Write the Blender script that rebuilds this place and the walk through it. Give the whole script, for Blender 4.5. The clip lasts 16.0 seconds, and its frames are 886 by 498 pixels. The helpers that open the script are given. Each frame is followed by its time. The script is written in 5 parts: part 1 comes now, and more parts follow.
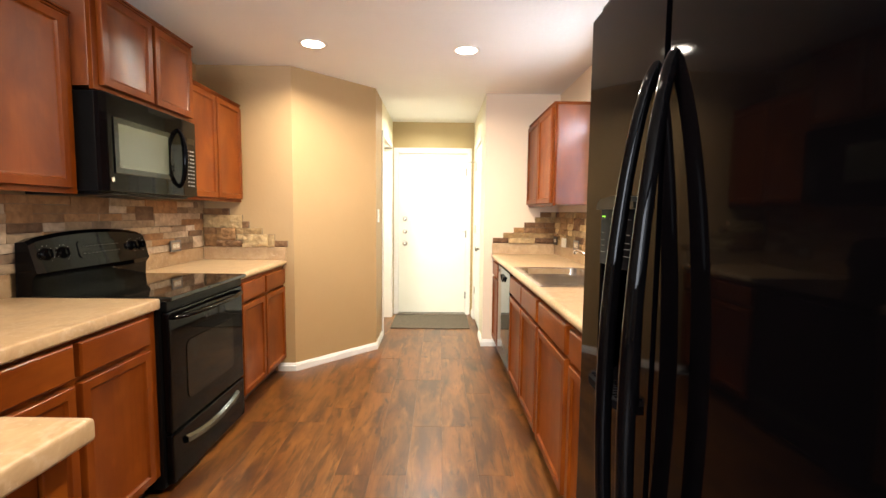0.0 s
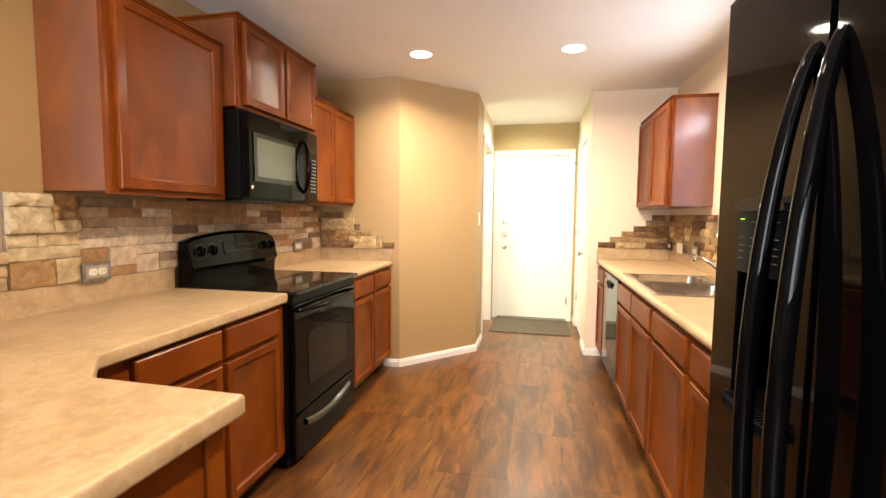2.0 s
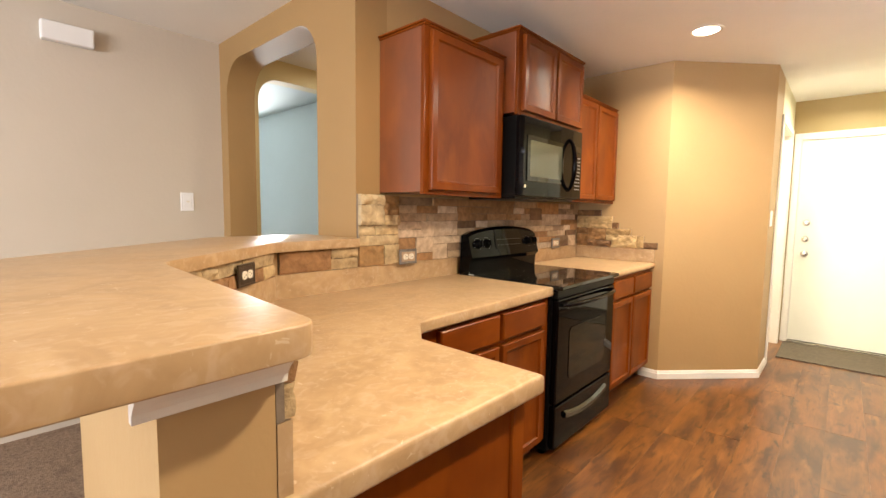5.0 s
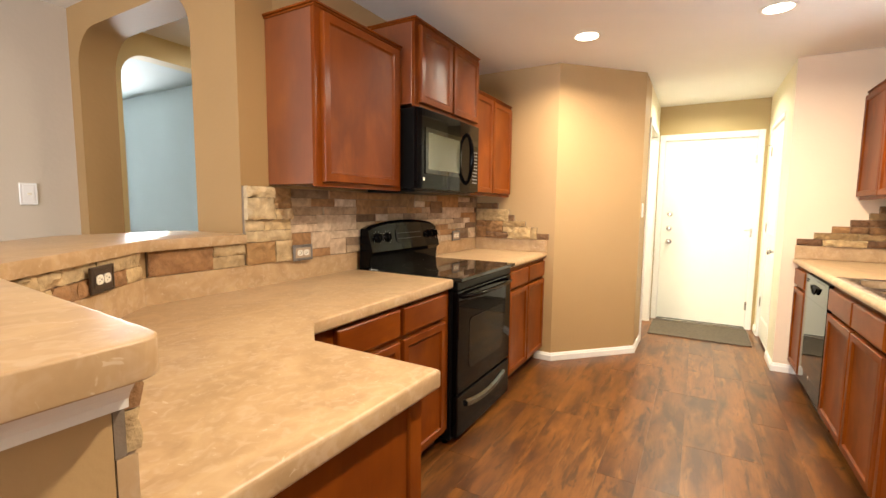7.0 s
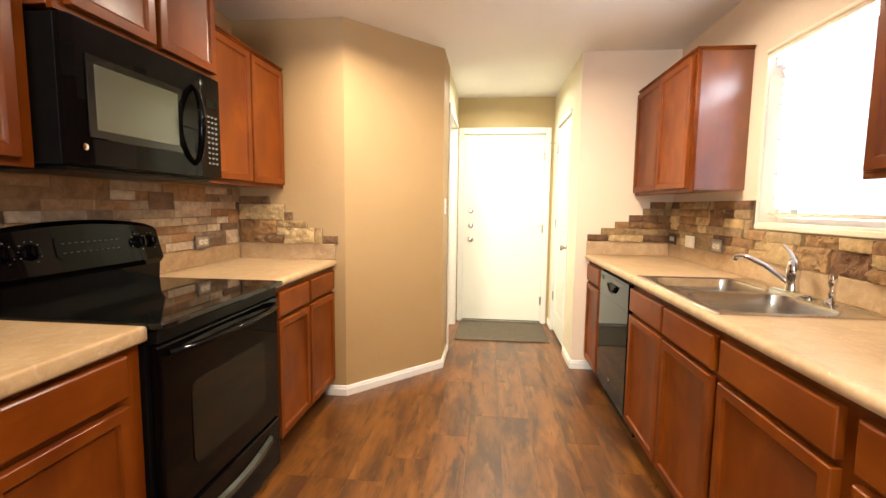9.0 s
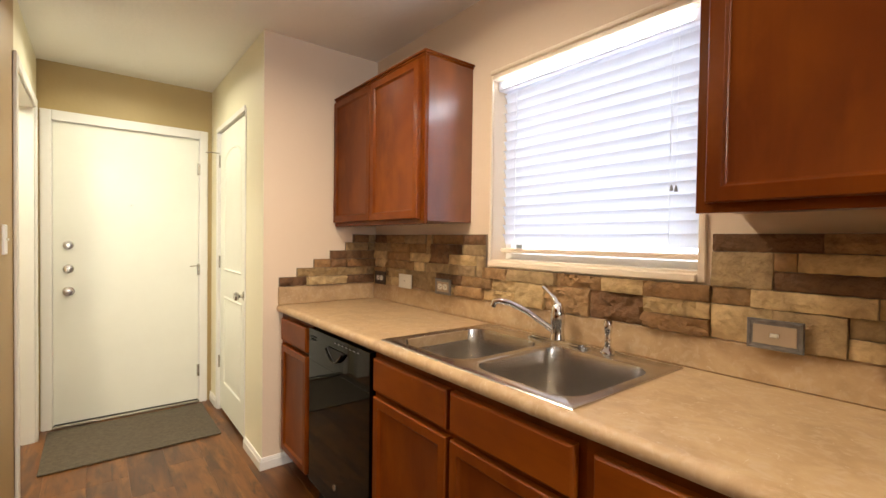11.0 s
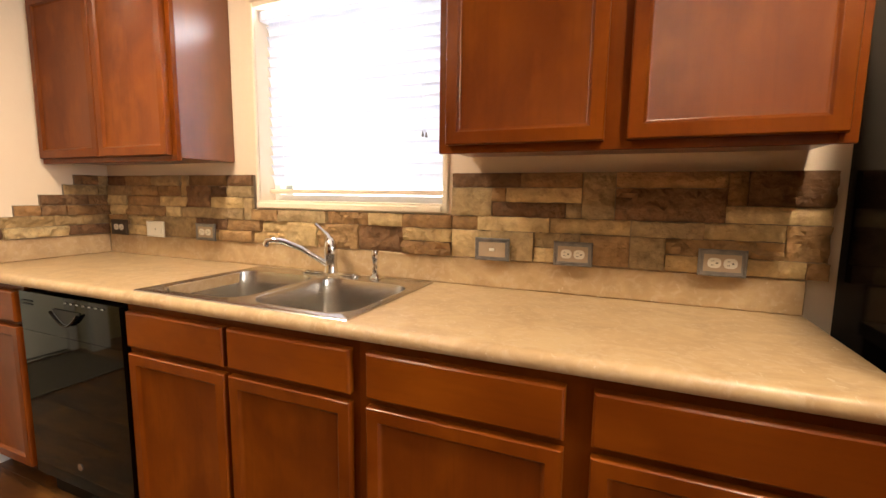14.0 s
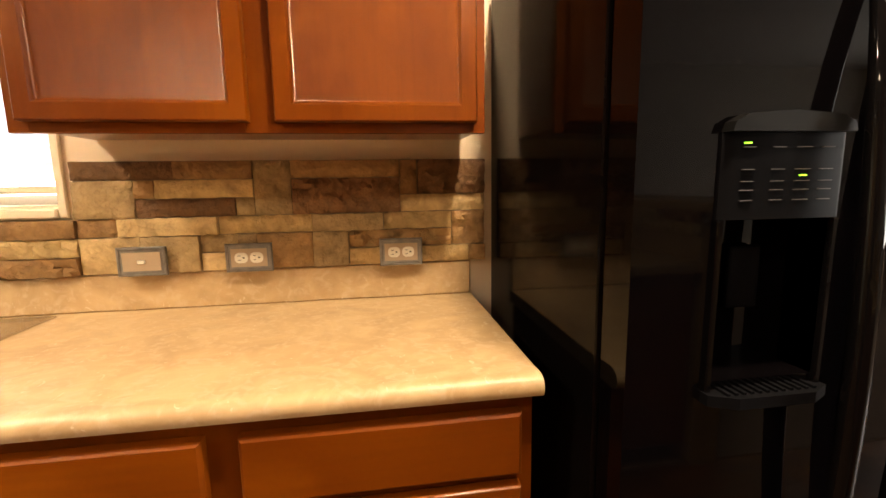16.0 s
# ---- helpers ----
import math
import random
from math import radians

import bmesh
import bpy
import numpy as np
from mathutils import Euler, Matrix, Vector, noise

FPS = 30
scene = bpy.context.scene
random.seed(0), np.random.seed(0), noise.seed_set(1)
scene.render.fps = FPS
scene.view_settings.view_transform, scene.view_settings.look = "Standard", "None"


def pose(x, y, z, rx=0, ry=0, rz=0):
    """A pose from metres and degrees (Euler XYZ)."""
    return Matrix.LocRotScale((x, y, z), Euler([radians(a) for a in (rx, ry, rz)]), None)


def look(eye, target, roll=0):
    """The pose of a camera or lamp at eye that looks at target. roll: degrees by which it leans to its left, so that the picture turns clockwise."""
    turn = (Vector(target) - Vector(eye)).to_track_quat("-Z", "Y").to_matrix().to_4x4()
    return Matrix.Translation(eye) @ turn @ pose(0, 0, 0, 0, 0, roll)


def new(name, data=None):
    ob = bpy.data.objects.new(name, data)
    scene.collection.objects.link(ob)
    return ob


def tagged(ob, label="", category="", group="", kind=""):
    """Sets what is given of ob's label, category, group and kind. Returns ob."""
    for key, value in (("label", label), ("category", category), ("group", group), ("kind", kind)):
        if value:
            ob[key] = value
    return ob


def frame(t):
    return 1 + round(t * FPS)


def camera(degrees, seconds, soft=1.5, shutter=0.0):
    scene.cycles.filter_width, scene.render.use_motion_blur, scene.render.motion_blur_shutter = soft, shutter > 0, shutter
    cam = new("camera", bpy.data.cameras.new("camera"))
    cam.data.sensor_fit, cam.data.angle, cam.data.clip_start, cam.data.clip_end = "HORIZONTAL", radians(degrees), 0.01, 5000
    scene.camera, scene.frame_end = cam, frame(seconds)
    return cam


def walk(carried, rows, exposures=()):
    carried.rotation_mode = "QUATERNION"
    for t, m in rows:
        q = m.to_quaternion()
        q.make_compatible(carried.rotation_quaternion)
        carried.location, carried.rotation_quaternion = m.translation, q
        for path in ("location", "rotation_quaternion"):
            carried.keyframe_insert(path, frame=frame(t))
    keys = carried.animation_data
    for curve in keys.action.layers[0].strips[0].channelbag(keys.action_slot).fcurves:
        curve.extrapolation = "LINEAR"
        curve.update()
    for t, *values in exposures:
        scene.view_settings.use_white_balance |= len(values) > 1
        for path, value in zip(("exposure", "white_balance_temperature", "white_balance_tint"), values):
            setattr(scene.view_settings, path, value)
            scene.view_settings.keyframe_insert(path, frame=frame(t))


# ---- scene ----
cam = camera(90.1, 16.0)
PATH = [
    (0, (0.212, 0.011, 1.294), (0.232, 2.005, 1.131), 0.6),
    (0.5, (0.213, 0.016, 1.29), (0.22, 2.009, 1.117), 0.3),
    (1, (0.212, 0.012, 1.293), (0.12, 2.003, 1.123), 0.2),
    (1.5, (0.189, 0.015, 1.29), (-0.043, 1.995, 1.125), 0.6),
    (2, (0.174, 0.0, 1.292), (-0.236, 1.951, 1.14), 0.5),
    (2.5, (0.153, -0.018, 1.292), (-0.478, 1.874, 1.152), 0.1),
    (3, (0.139, -0.038, 1.295), (-0.738, 1.754, 1.152), 0.3),
    (3.5, (0.105, -0.052, 1.292), (-1.005, 1.605, 1.141), 0.6),
    (4, (0.093, -0.077, 1.286), (-1.189, 1.45, 1.127), 0.6),
    (4.2, (0.082, -0.084, 1.285), (-1.249, 1.4, 1.127), 0.7),
    (6.5, (0.061, -0.093, 1.284), (-1.275, 1.384, 1.1), 0.7),
    (7, (0.068, -0.042, 1.283), (-0.925, 1.684, 1.088), 0.6),
    (7.5, (0.032, 0.016, 1.269), (-0.607, 1.9, 1.066), 0.2),
    (8, (0.019, 0.156, 1.261), (-0.379, 2.097, 0.992), 0.5),
    (10.3, (-0.085, 1.569, 1.274), (0.324, 3.526, 1.221), 2.0),
    (10.5, (-0.07, 1.629, 1.282), (0.567, 3.524, 1.228), 2.8),
    (11, (-0.08, 1.74, 1.281), (1.158, 3.309, 1.242), 0.8),
    (11.5, (-0.155, 1.767, 1.263), (1.345, 3.084, 1.141), 0.2),
    (12, (-0.207, 1.748, 1.244), (1.373, 2.957, 1.032), 0.3),
    (12.5, (-0.215, 1.739, 1.23), (1.363, 2.942, 0.98), 0.4),
    (13, (-0.202, 1.729, 1.237), (1.445, 2.836, 0.983), 0.4),
    (13.5, (-0.183, 1.716, 1.237), (1.537, 2.706, 0.99), 0.7),
    (14, (-0.173, 1.674, 1.234), (1.66, 2.435, 0.99), 0.7),
    (14.5, (-0.164, 1.627, 1.23), (1.748, 2.153, 0.975), 0.3),
    (15, (-0.157, 1.58, 1.23), (1.793, 1.933, 0.962), -0.0),
    (15.5, (-0.103, 1.533, 1.237), (1.877, 1.637, 0.975), 0.2),
    (16, (0.034, 1.482, 1.244), (1.99, 1.189, 0.945), -0.9),
]
EXPOSURES = [(0.0, 0.32, 5950, 8), (2.5, 0.37, 6350, 10), (4.2, 0.35, 6480, 10), (6.3, 0.33, 6480, 10), (8.0, 0.27, 6350, 10), (10.5, -0.30, 6350, 10), (11.5, -0.72, 6400, 10), (12.5, -0.66, 6450, 10), (13.5, -0.32, 6500, 10), (14.5, 0.0, 6900, 10), (16.0, 0.3, 7400, 10)]
walk(cam, [(t, look(eye, target, roll)) for t, eye, target, roll in PATH], EXPOSURES)

# ---- light and sky ----
def lamp(name, kind, m, energy, colour, size=0.1, spread=180.0, size_y=None):
    data = bpy.data.lights.new(name, kind)
    data.energy, data.color = energy, colour
    if kind == "AREA":
        data.shape = "RECTANGLE" if size_y else "DISK"
        data.size, data.spread = size, radians(spread)
        if size_y:
            data.size_y = size_y
    ob = new(name, data)
    ob.matrix_world = m
    return ob


world = bpy.data.worlds.new("sky")
scene.world = world
world.use_nodes = True
sky = world.node_tree.nodes.new("ShaderNodeTexSky")
sky.sky_type, sky.sun_disc = "NISHITA", False
sky.sun_elevation, sky.sun_rotation = radians(50), radians(200)
world.node_tree.nodes["Background"].inputs[1].default_value = 0.12
world.node_tree.links.new(sky.outputs[0], world.node_tree.nodes["Background"].inputs[0])

WARM, NEUTRAL = (1.0, 0.83, 0.62), (1.0, 0.95, 0.74)
CANS = [(0.39, 3.15, 35, 165), (-0.64, 3.07, 23, 150), (0.30, 1.05, 43, 174), (-0.64, 1.05, 8, 176)]
for cx, cy, power, wide in CANS:
    lamp("can_lamp", "AREA", pose(cx, cy, 2.40, 0, 0, 0), power, WARM, 0.13, wide)
lamp("corridor_lamp", "AREA", pose(0.1, 4.95, 2.395, 0, 0, 0), 16, NEUTRAL, 0.16, 160)
lamp("hall_lamp", "AREA", pose(-2.45, 2.3, 2.39, 0, 0, 0), 12, (1.0, 0.84, 0.6), 0.25, 180)
lamp("utility_lamp", "AREA", pose(-1.1, 4.9, 2.35, 0, 0, 0), 42, NEUTRAL, 0.3, 180)
lamp("kitchen_window_light", "AREA", pose(1.50, 2.735, 1.60, 0, 90, 0), 14.5, (0.86, 0.92, 1.0), 0.84, 180, 0.80)
lamp("kitchen_window_sky", "AREA", look((1.362, 2.745, 1.965), (0.72, 2.745, 2.40)), 4.5, (0.86, 0.92, 1.0), 0.80, 180, 0.05)
lamp("side_room_window_light", "AREA", pose(-6.0, 2.93, 1.5, -90, 0, 0), 72, (0.97, 0.98, 0.97), 0.8, 180, 1.2)
# Added fill from the unseen dining end; the south wall has no window.
lamp("dining_fill_light", "AREA", pose(-0.9, -3.9, 1.5, 90, 0, 0), 200, (0.94, 0.95, 0.98), 2.6, 180, 1.3)


# ---- materials ----
def rgb(c):
    return (*c, 1.0)


def material(name, colours, rough=0.5, metal=0.0, scale=(4, 4, 4), detail=6, stops=None, bump=0.0, bump_scale=60.0,
             rough_var=0.0, coords="Object", vary=0.0, coat=0.0, second=None, distort=0.0, trans=0.0, spec=None,
             coat_rough=0.12, third=None):
    m = bpy.data.materials.new(name)
    m.use_nodes = True
    nt = m.node_tree
    b = nt.nodes["Principled BSDF"]
    b.inputs["Roughness"].default_value = rough
    b.inputs["Metallic"].default_value = metal
    b.inputs["Coat Weight"].default_value = coat
    b.inputs["Coat Roughness"].default_value = coat_rough
    b.inputs["Transmission Weight"].default_value = trans
    if spec is not None:
        b.inputs["Specular IOR Level"].default_value = spec
    if len(colours) == 1 and not bump:
        b.inputs["Base Color"].default_value = rgb(colours[0])
        return m
    tc = nt.nodes.new("ShaderNodeTexCoord")
    mp = nt.nodes.new("ShaderNodeMapping")
    mp.inputs["Scale"].default_value = scale
    source = tc.outputs[coords]
    if vary:
        info = nt.nodes.new("ShaderNodeObjectInfo")
        mul = nt.nodes.new("ShaderNodeVectorMath")
        mul.operation = "SCALE"
        mul.inputs[0].default_value = (37.0, 53.0, 71.0)
        nt.links.new(info.outputs["Random"], mul.inputs["Scale"])
        add = nt.nodes.new("ShaderNodeVectorMath")
        nt.links.new(source, add.inputs[0])
        nt.links.new(mul.outputs[0], add.inputs[1])
        source = add.outputs[0]
    nt.links.new(source, mp.inputs[0])
    n = nt.nodes.new("ShaderNodeTexNoise")
    n.inputs["Scale"].default_value = 1.0
    n.inputs["Detail"].default_value = detail
    n.inputs["Roughness"].default_value = 0.6
    n.inputs["Distortion"].default_value = distort
    nt.links.new(mp.outputs[0], n.inputs["Vector"])
    ramp = nt.nodes.new("ShaderNodeValToRGB")
    el = ramp.color_ramp.elements
    stops = stops or [0.3 + 0.4 * i / max(1, len(colours) - 1) for i in range(len(colours))]
    while len(el) < len(colours):
        el.new(0.5)
    for e, p, c in zip(el, stops, colours):
        e.position, e.color = p, rgb(c)
    nt.links.new(n.outputs[0], ramp.inputs[0])
    out = ramp.outputs[0]
    for layer in [v for v in (second, third) if v]:
        c2, s2, amount = layer[:3]
        lo, hi, wild = layer[3:] if len(layer) > 3 else (0.52, 0.72, 0.0)
        n2 = nt.nodes.new("ShaderNodeTexNoise")
        n2.inputs["Scale"].default_value = 1.0
        n2.inputs["Detail"].default_value = 5
        n2.inputs["Distortion"].default_value = wild
        mp2 = nt.nodes.new("ShaderNodeMapping")
        mp2.inputs["Scale"].default_value = s2 if hasattr(s2, "__len__") else (s2, s2, s2)
        nt.links.new(source, mp2.inputs[0])
        nt.links.new(mp2.outputs[0], n2.inputs["Vector"])
        r2 = nt.nodes.new("ShaderNodeValToRGB")
        r2.color_ramp.elements[0].position, r2.color_ramp.elements[1].position = lo, hi
        nt.links.new(n2.outputs[0], r2.inputs[0])
        mx = nt.nodes.new("ShaderNodeMix")
        mx.data_type = "RGBA"
        f = nt.nodes.new("ShaderNodeMath")
        f.operation = "MULTIPLY"
        f.inputs[1].default_value = amount
        nt.links.new(r2.outputs[0], f.inputs[0])
        nt.links.new(f.outputs[0], mx.inputs["Factor"])
        nt.links.new(out, mx.inputs[6])
        mx.inputs[7].default_value = rgb(c2)
        out = mx.outputs[2]
    if vary:
        hsv = nt.nodes.new("ShaderNodeHueSaturation")
        mr = nt.nodes.new("ShaderNodeMapRange")
        mr.inputs["To Min"].default_value, mr.inputs["To Max"].default_value = 1 - vary, 1 + vary
        nt.links.new(info.outputs["Random"], mr.inputs["Value"])
        nt.links.new(mr.outputs[0], hsv.inputs["Value"])
        nt.links.new(out, hsv.inputs["Color"])
        out = hsv.outputs[0]
    nt.links.new(out, b.inputs["Base Color"])
    if rough_var:
        mr = nt.nodes.new("ShaderNodeMapRange")
        mr.inputs["To Min"].default_value, mr.inputs["To Max"].default_value = rough - rough_var, rough + rough_var
        nt.links.new(n.outputs[0], mr.inputs["Value"])
        nt.links.new(mr.outputs[0], b.inputs["Roughness"])
    if bump:
        n3 = nt.nodes.new("ShaderNodeTexNoise")
        n3.inputs["Scale"].default_value = bump_scale
        n3.inputs["Detail"].default_value = 5
        nt.links.new(source, n3.inputs["Vector"])
        bp = nt.nodes.new("ShaderNodeBump")
        bp.inputs["Strength"].default_value = 0.6
        bp.inputs["Distance"].default_value = bump
        nt.links.new(n3.outputs[0], bp.inputs["Height"])
        nt.links.new(bp.outputs[0], b.inputs["Normal"])
    return m


def glowing(name, colour, strength):
    m = bpy.data.materials.new(name)
    m.use_nodes = True
    b = m.node_tree.nodes["Principled BSDF"]
    b.inputs["Base Color"].default_value = rgb(colour)
    b.inputs["Emission Color"].default_value = rgb(colour)
    b.inputs["Emission Strength"].default_value = strength
    return m


M_TAN = material("tan_paint", [(0.385, 0.250, 0.112), (0.41, 0.272, 0.125)], 0.55, scale=(1.5, 1.5, 1.5), bump=0.0018, bump_scale=38)
# The tan paint again, darkened: the arch wall's dimmer light is in the colour.
M_TAN_DIM = material("tan_paint_shaded", [(0.310, 0.188, 0.074), (0.332, 0.203, 0.082)], 0.55, scale=(1.5, 1.5, 1.5), bump=0.0018, bump_scale=38)
M_PEACH = material("peach_beige_paint", [(0.70, 0.560, 0.415), (0.73, 0.59, 0.44)], 0.55, scale=(1.5, 1.5, 1.5), bump=0.0015, bump_scale=38)
M_CREAM = material("cream_paint", [(0.74, 0.68, 0.50), (0.78, 0.72, 0.54)], 0.5, scale=(1.5, 1.5, 1.5), bump=0.0012, bump_scale=38)
M_SASH = material("peach_cream_trim_paint", [(0.76, 0.65, 0.49), (0.79, 0.68, 0.52)], 0.4, scale=(3, 3, 3), bump=0.0003, bump_scale=90)
M_OLIVE = material("olive_tan_paint", [(0.40, 0.29, 0.12), (0.44, 0.32, 0.14)], 0.55, scale=(1.5, 1.5, 1.5), bump=0.0015, bump_scale=38)
M_BEIGE = material("beige_paint", [(0.52, 0.465, 0.385), (0.55, 0.49, 0.41)], 0.6, scale=(1.2, 1.2, 1.2), bump=0.0015, bump_scale=38)
M_TEAL = material("pale_blue_paint", [(0.50, 0.55, 0.55), (0.53, 0.58, 0.58)], 0.6, scale=(1.2, 1.2, 1.2), bump=0.0012, bump_scale=38)
M_CEIL = material("ceiling_paint", [(0.83, 0.81, 0.78), (0.86, 0.84, 0.81)], 0.7, scale=(2, 2, 2), bump=0.0025, bump_scale=45)
M_TRIM = material("white_trim_paint", [(0.76, 0.73, 0.68), (0.80, 0.77, 0.72)], 0.35, scale=(3, 3, 3), bump=0.0003, bump_scale=90)
M_DOORP = material("white_door_paint", [(0.78, 0.77, 0.68), (0.82, 0.81, 0.72)], 0.4, scale=(3, 3, 3), bump=0.0003, bump_scale=70)
def wood_material(name, along, rough, coat, coat_rough, coat_ior=1.5):
    """Stained maple: soft cloudy figure, faint fine grain drawn out along one axis and a clear satin coat."""
    m = bpy.data.materials.new(name)
    m.use_nodes = True
    nt = m.node_tree
    b = nt.nodes["Principled BSDF"]
    tc, info = nt.nodes.new("ShaderNodeTexCoord"), nt.nodes.new("ShaderNodeObjectInfo")
    shift, add = nt.nodes.new("ShaderNodeVectorMath"), nt.nodes.new("ShaderNodeVectorMath")
    shift.operation = "SCALE"
    shift.inputs[0].default_value = (37.0, 53.0, 71.0)
    nt.links.new(info.outputs["Random"], shift.inputs["Scale"])
    nt.links.new(tc.outputs["Object"], add.inputs[0])
    nt.links.new(shift.outputs[0], add.inputs[1])

    def field(cross, length, detail, distortion, lo, hi):
        mp, n, mr = nt.nodes.new("ShaderNodeMapping"), nt.nodes.new("ShaderNodeTexNoise"), nt.nodes.new("ShaderNodeMapRange")
        mp.inputs["Scale"].default_value = tuple(length if k == along else cross for k in range(3))
        n.inputs["Scale"].default_value, n.inputs["Detail"].default_value, n.inputs["Distortion"].default_value = 1.0, detail, distortion
        mr.inputs["From Min"].default_value, mr.inputs["From Max"].default_value = lo, hi
        nt.links.new(add.outputs[0], mp.inputs[0])
        nt.links.new(mp.outputs[0], n.inputs["Vector"])
        nt.links.new(n.outputs[0], mr.inputs["Value"])
        return mr.outputs[0]

    def blend(a, colour, factor, amount):
        f, mx = nt.nodes.new("ShaderNodeMath"), nt.nodes.new("ShaderNodeMix")
        f.operation, mx.data_type = "MULTIPLY", "RGBA"
        f.inputs[1].default_value = amount
        nt.links.new(factor, f.inputs[0])
        nt.links.new(f.outputs[0], mx.inputs["Factor"])
        if hasattr(a, "__len__"):
            mx.inputs[6].default_value = rgb(a)
        else:
            nt.links.new(a, mx.inputs[6])
        mx.inputs[7].default_value = rgb(colour)
        return mx.outputs[2]

    out = blend((0.172, 0.0385, 0.0024), (0.108, 0.0208, 0.0013), field(5.0, 3.2, 4, 0.4, 0.35, 0.68), 1.0)
    out = blend(out, (0.232, 0.058, 0.0038), field(9.0, 4.5, 3, 0.2, 0.52, 0.78), 0.6)
    out = blend(out, (0.075, 0.0150, 0.0015), field(75.0, 3.5, 4, 0.0, 0.50, 0.80), 0.20)
    hsv, mr = nt.nodes.new("ShaderNodeHueSaturation"), nt.nodes.new("ShaderNodeMapRange")
    mr.inputs["To Min"].default_value, mr.inputs["To Max"].default_value = 0.92, 1.08
    nt.links.new(info.outputs["Random"], mr.inputs["Value"])
    nt.links.new(mr.outputs[0], hsv.inputs["Value"])
    nt.links.new(out, hsv.inputs["Color"])
    nt.links.new(hsv.outputs[0], b.inputs["Base Color"])
    bp = nt.nodes.new("ShaderNodeBump")
    bp.inputs["Strength"].default_value, bp.inputs["Distance"].default_value = 0.5, 0.0006
    nt.links.new(field(14.0, 9.0, 3, 0.0, 0.0, 1.0), bp.inputs["Height"])
    nt.links.new(bp.outputs[0], b.inputs["Normal"])
    nt.links.new(bp.outputs[0], b.inputs["Coat Normal"])
    b.inputs["Roughness"].default_value, b.inputs["Specular IOR Level"].default_value = rough, 0.06
    b.inputs["Coat Weight"].default_value, b.inputs["Coat Roughness"].default_value, b.inputs["Coat IOR"].default_value = coat, coat_rough, coat_ior
    return m


M_WOOD = wood_material("stained_maple", 2, 0.45, 0.30, 0.24)
M_WOODH = wood_material("stained_maple_flat_grain", 0, 0.45, 0.30, 0.24)
M_WOODP = wood_material("stained_veneer_panel", 2, 0.40, 1.0, 0.34, 1.9)
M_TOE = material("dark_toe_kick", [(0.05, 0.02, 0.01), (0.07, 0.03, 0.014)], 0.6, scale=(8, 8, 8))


def floor_material():
    """Hand scraped hickory: amber heartwood, long dark scraped streaks, knots, fine grain, gentle waves under a satin finish."""
    m = bpy.data.materials.new("hand_scraped_hickory")
    m.use_nodes = True
    nt = m.node_tree
    b = nt.nodes["Principled BSDF"]
    tc, info = nt.nodes.new("ShaderNodeTexCoord"), nt.nodes.new("ShaderNodeObjectInfo")
    shift, add = nt.nodes.new("ShaderNodeVectorMath"), nt.nodes.new("ShaderNodeVectorMath")
    shift.operation = "SCALE"
    shift.inputs[0].default_value = (31.0, 47.0, 0.0)
    nt.links.new(info.outputs["Random"], shift.inputs["Scale"])
    nt.links.new(tc.outputs["Object"], add.inputs[0])
    nt.links.new(shift.outputs[0], add.inputs[1])

    def field(sx, sy, detail, distortion, lo, hi, rough=0.55):
        mp, n, mr = nt.nodes.new("ShaderNodeMapping"), nt.nodes.new("ShaderNodeTexNoise"), nt.nodes.new("ShaderNodeMapRange")
        mp.inputs["Scale"].default_value = (sx, sy, 1.0)
        n.inputs["Scale"].default_value, n.inputs["Detail"].default_value = 1.0, detail
        n.inputs["Distortion"].default_value, n.inputs["Roughness"].default_value = distortion, rough
        mr.inputs["From Min"].default_value, mr.inputs["From Max"].default_value = lo, hi
        nt.links.new(add.outputs[0], mp.inputs[0])
        nt.links.new(mp.outputs[0], n.inputs["Vector"])
        nt.links.new(n.outputs[0], mr.inputs["Value"])
        return mr.outputs[0]

    def blend(a, colour, factor, amount):
        f, mx = nt.nodes.new("ShaderNodeMath"), nt.nodes.new("ShaderNodeMix")
        f.operation, mx.data_type = "MULTIPLY", "RGBA"
        f.inputs[1].default_value = amount
        nt.links.new(factor, f.inputs[0])
        nt.links.new(f.outputs[0], mx.inputs["Factor"])
        if hasattr(a, "__len__"):
            mx.inputs[6].default_value = rgb(a)
        else:
            nt.links.new(a, mx.inputs[6])
        mx.inputs[7].default_value = rgb(colour)
        return mx.outputs[2]

    out = blend((0.182, 0.066, 0.0105), (0.055, 0.017, 0.0042), field(8.0, 1.9, 5, 0.4, 0.38, 0.62), 1.0)
    out = blend(out, (0.255, 0.106, 0.0240), field(12.0, 2.6, 4, 0.5, 0.54, 0.72), 0.85)
    out = blend(out, (0.030, 0.0110, 0.0045), field(24.0, 4.0, 6, 0.5, 0.53, 0.67, 0.65), 0.85)
    out = blend(out, (0.020, 0.0085, 0.0045), field(11.0, 6.0, 3, 0.5, 0.64, 0.72), 0.80)
    out = blend(out, (0.045, 0.0160, 0.0055), field(110.0, 7.0, 4, 0.0, 0.50, 0.72), 0.40)
    hsv, mr = nt.nodes.new("ShaderNodeHueSaturation"), nt.nodes.new("ShaderNodeMapRange")
    mr.inputs["To Min"].default_value, mr.inputs["To Max"].default_value = 0.84, 1.16
    nt.links.new(info.outputs["Random"], mr.inputs["Value"])
    nt.links.new(mr.outputs[0], hsv.inputs["Value"])
    nt.links.new(out, hsv.inputs["Color"])
    nt.links.new(hsv.outputs[0], b.inputs["Base Color"])
    waves, fine = nt.nodes.new("ShaderNodeBump"), nt.nodes.new("ShaderNodeBump")
    waves.inputs["Strength"].default_value, waves.inputs["Distance"].default_value = 0.5, 0.0010
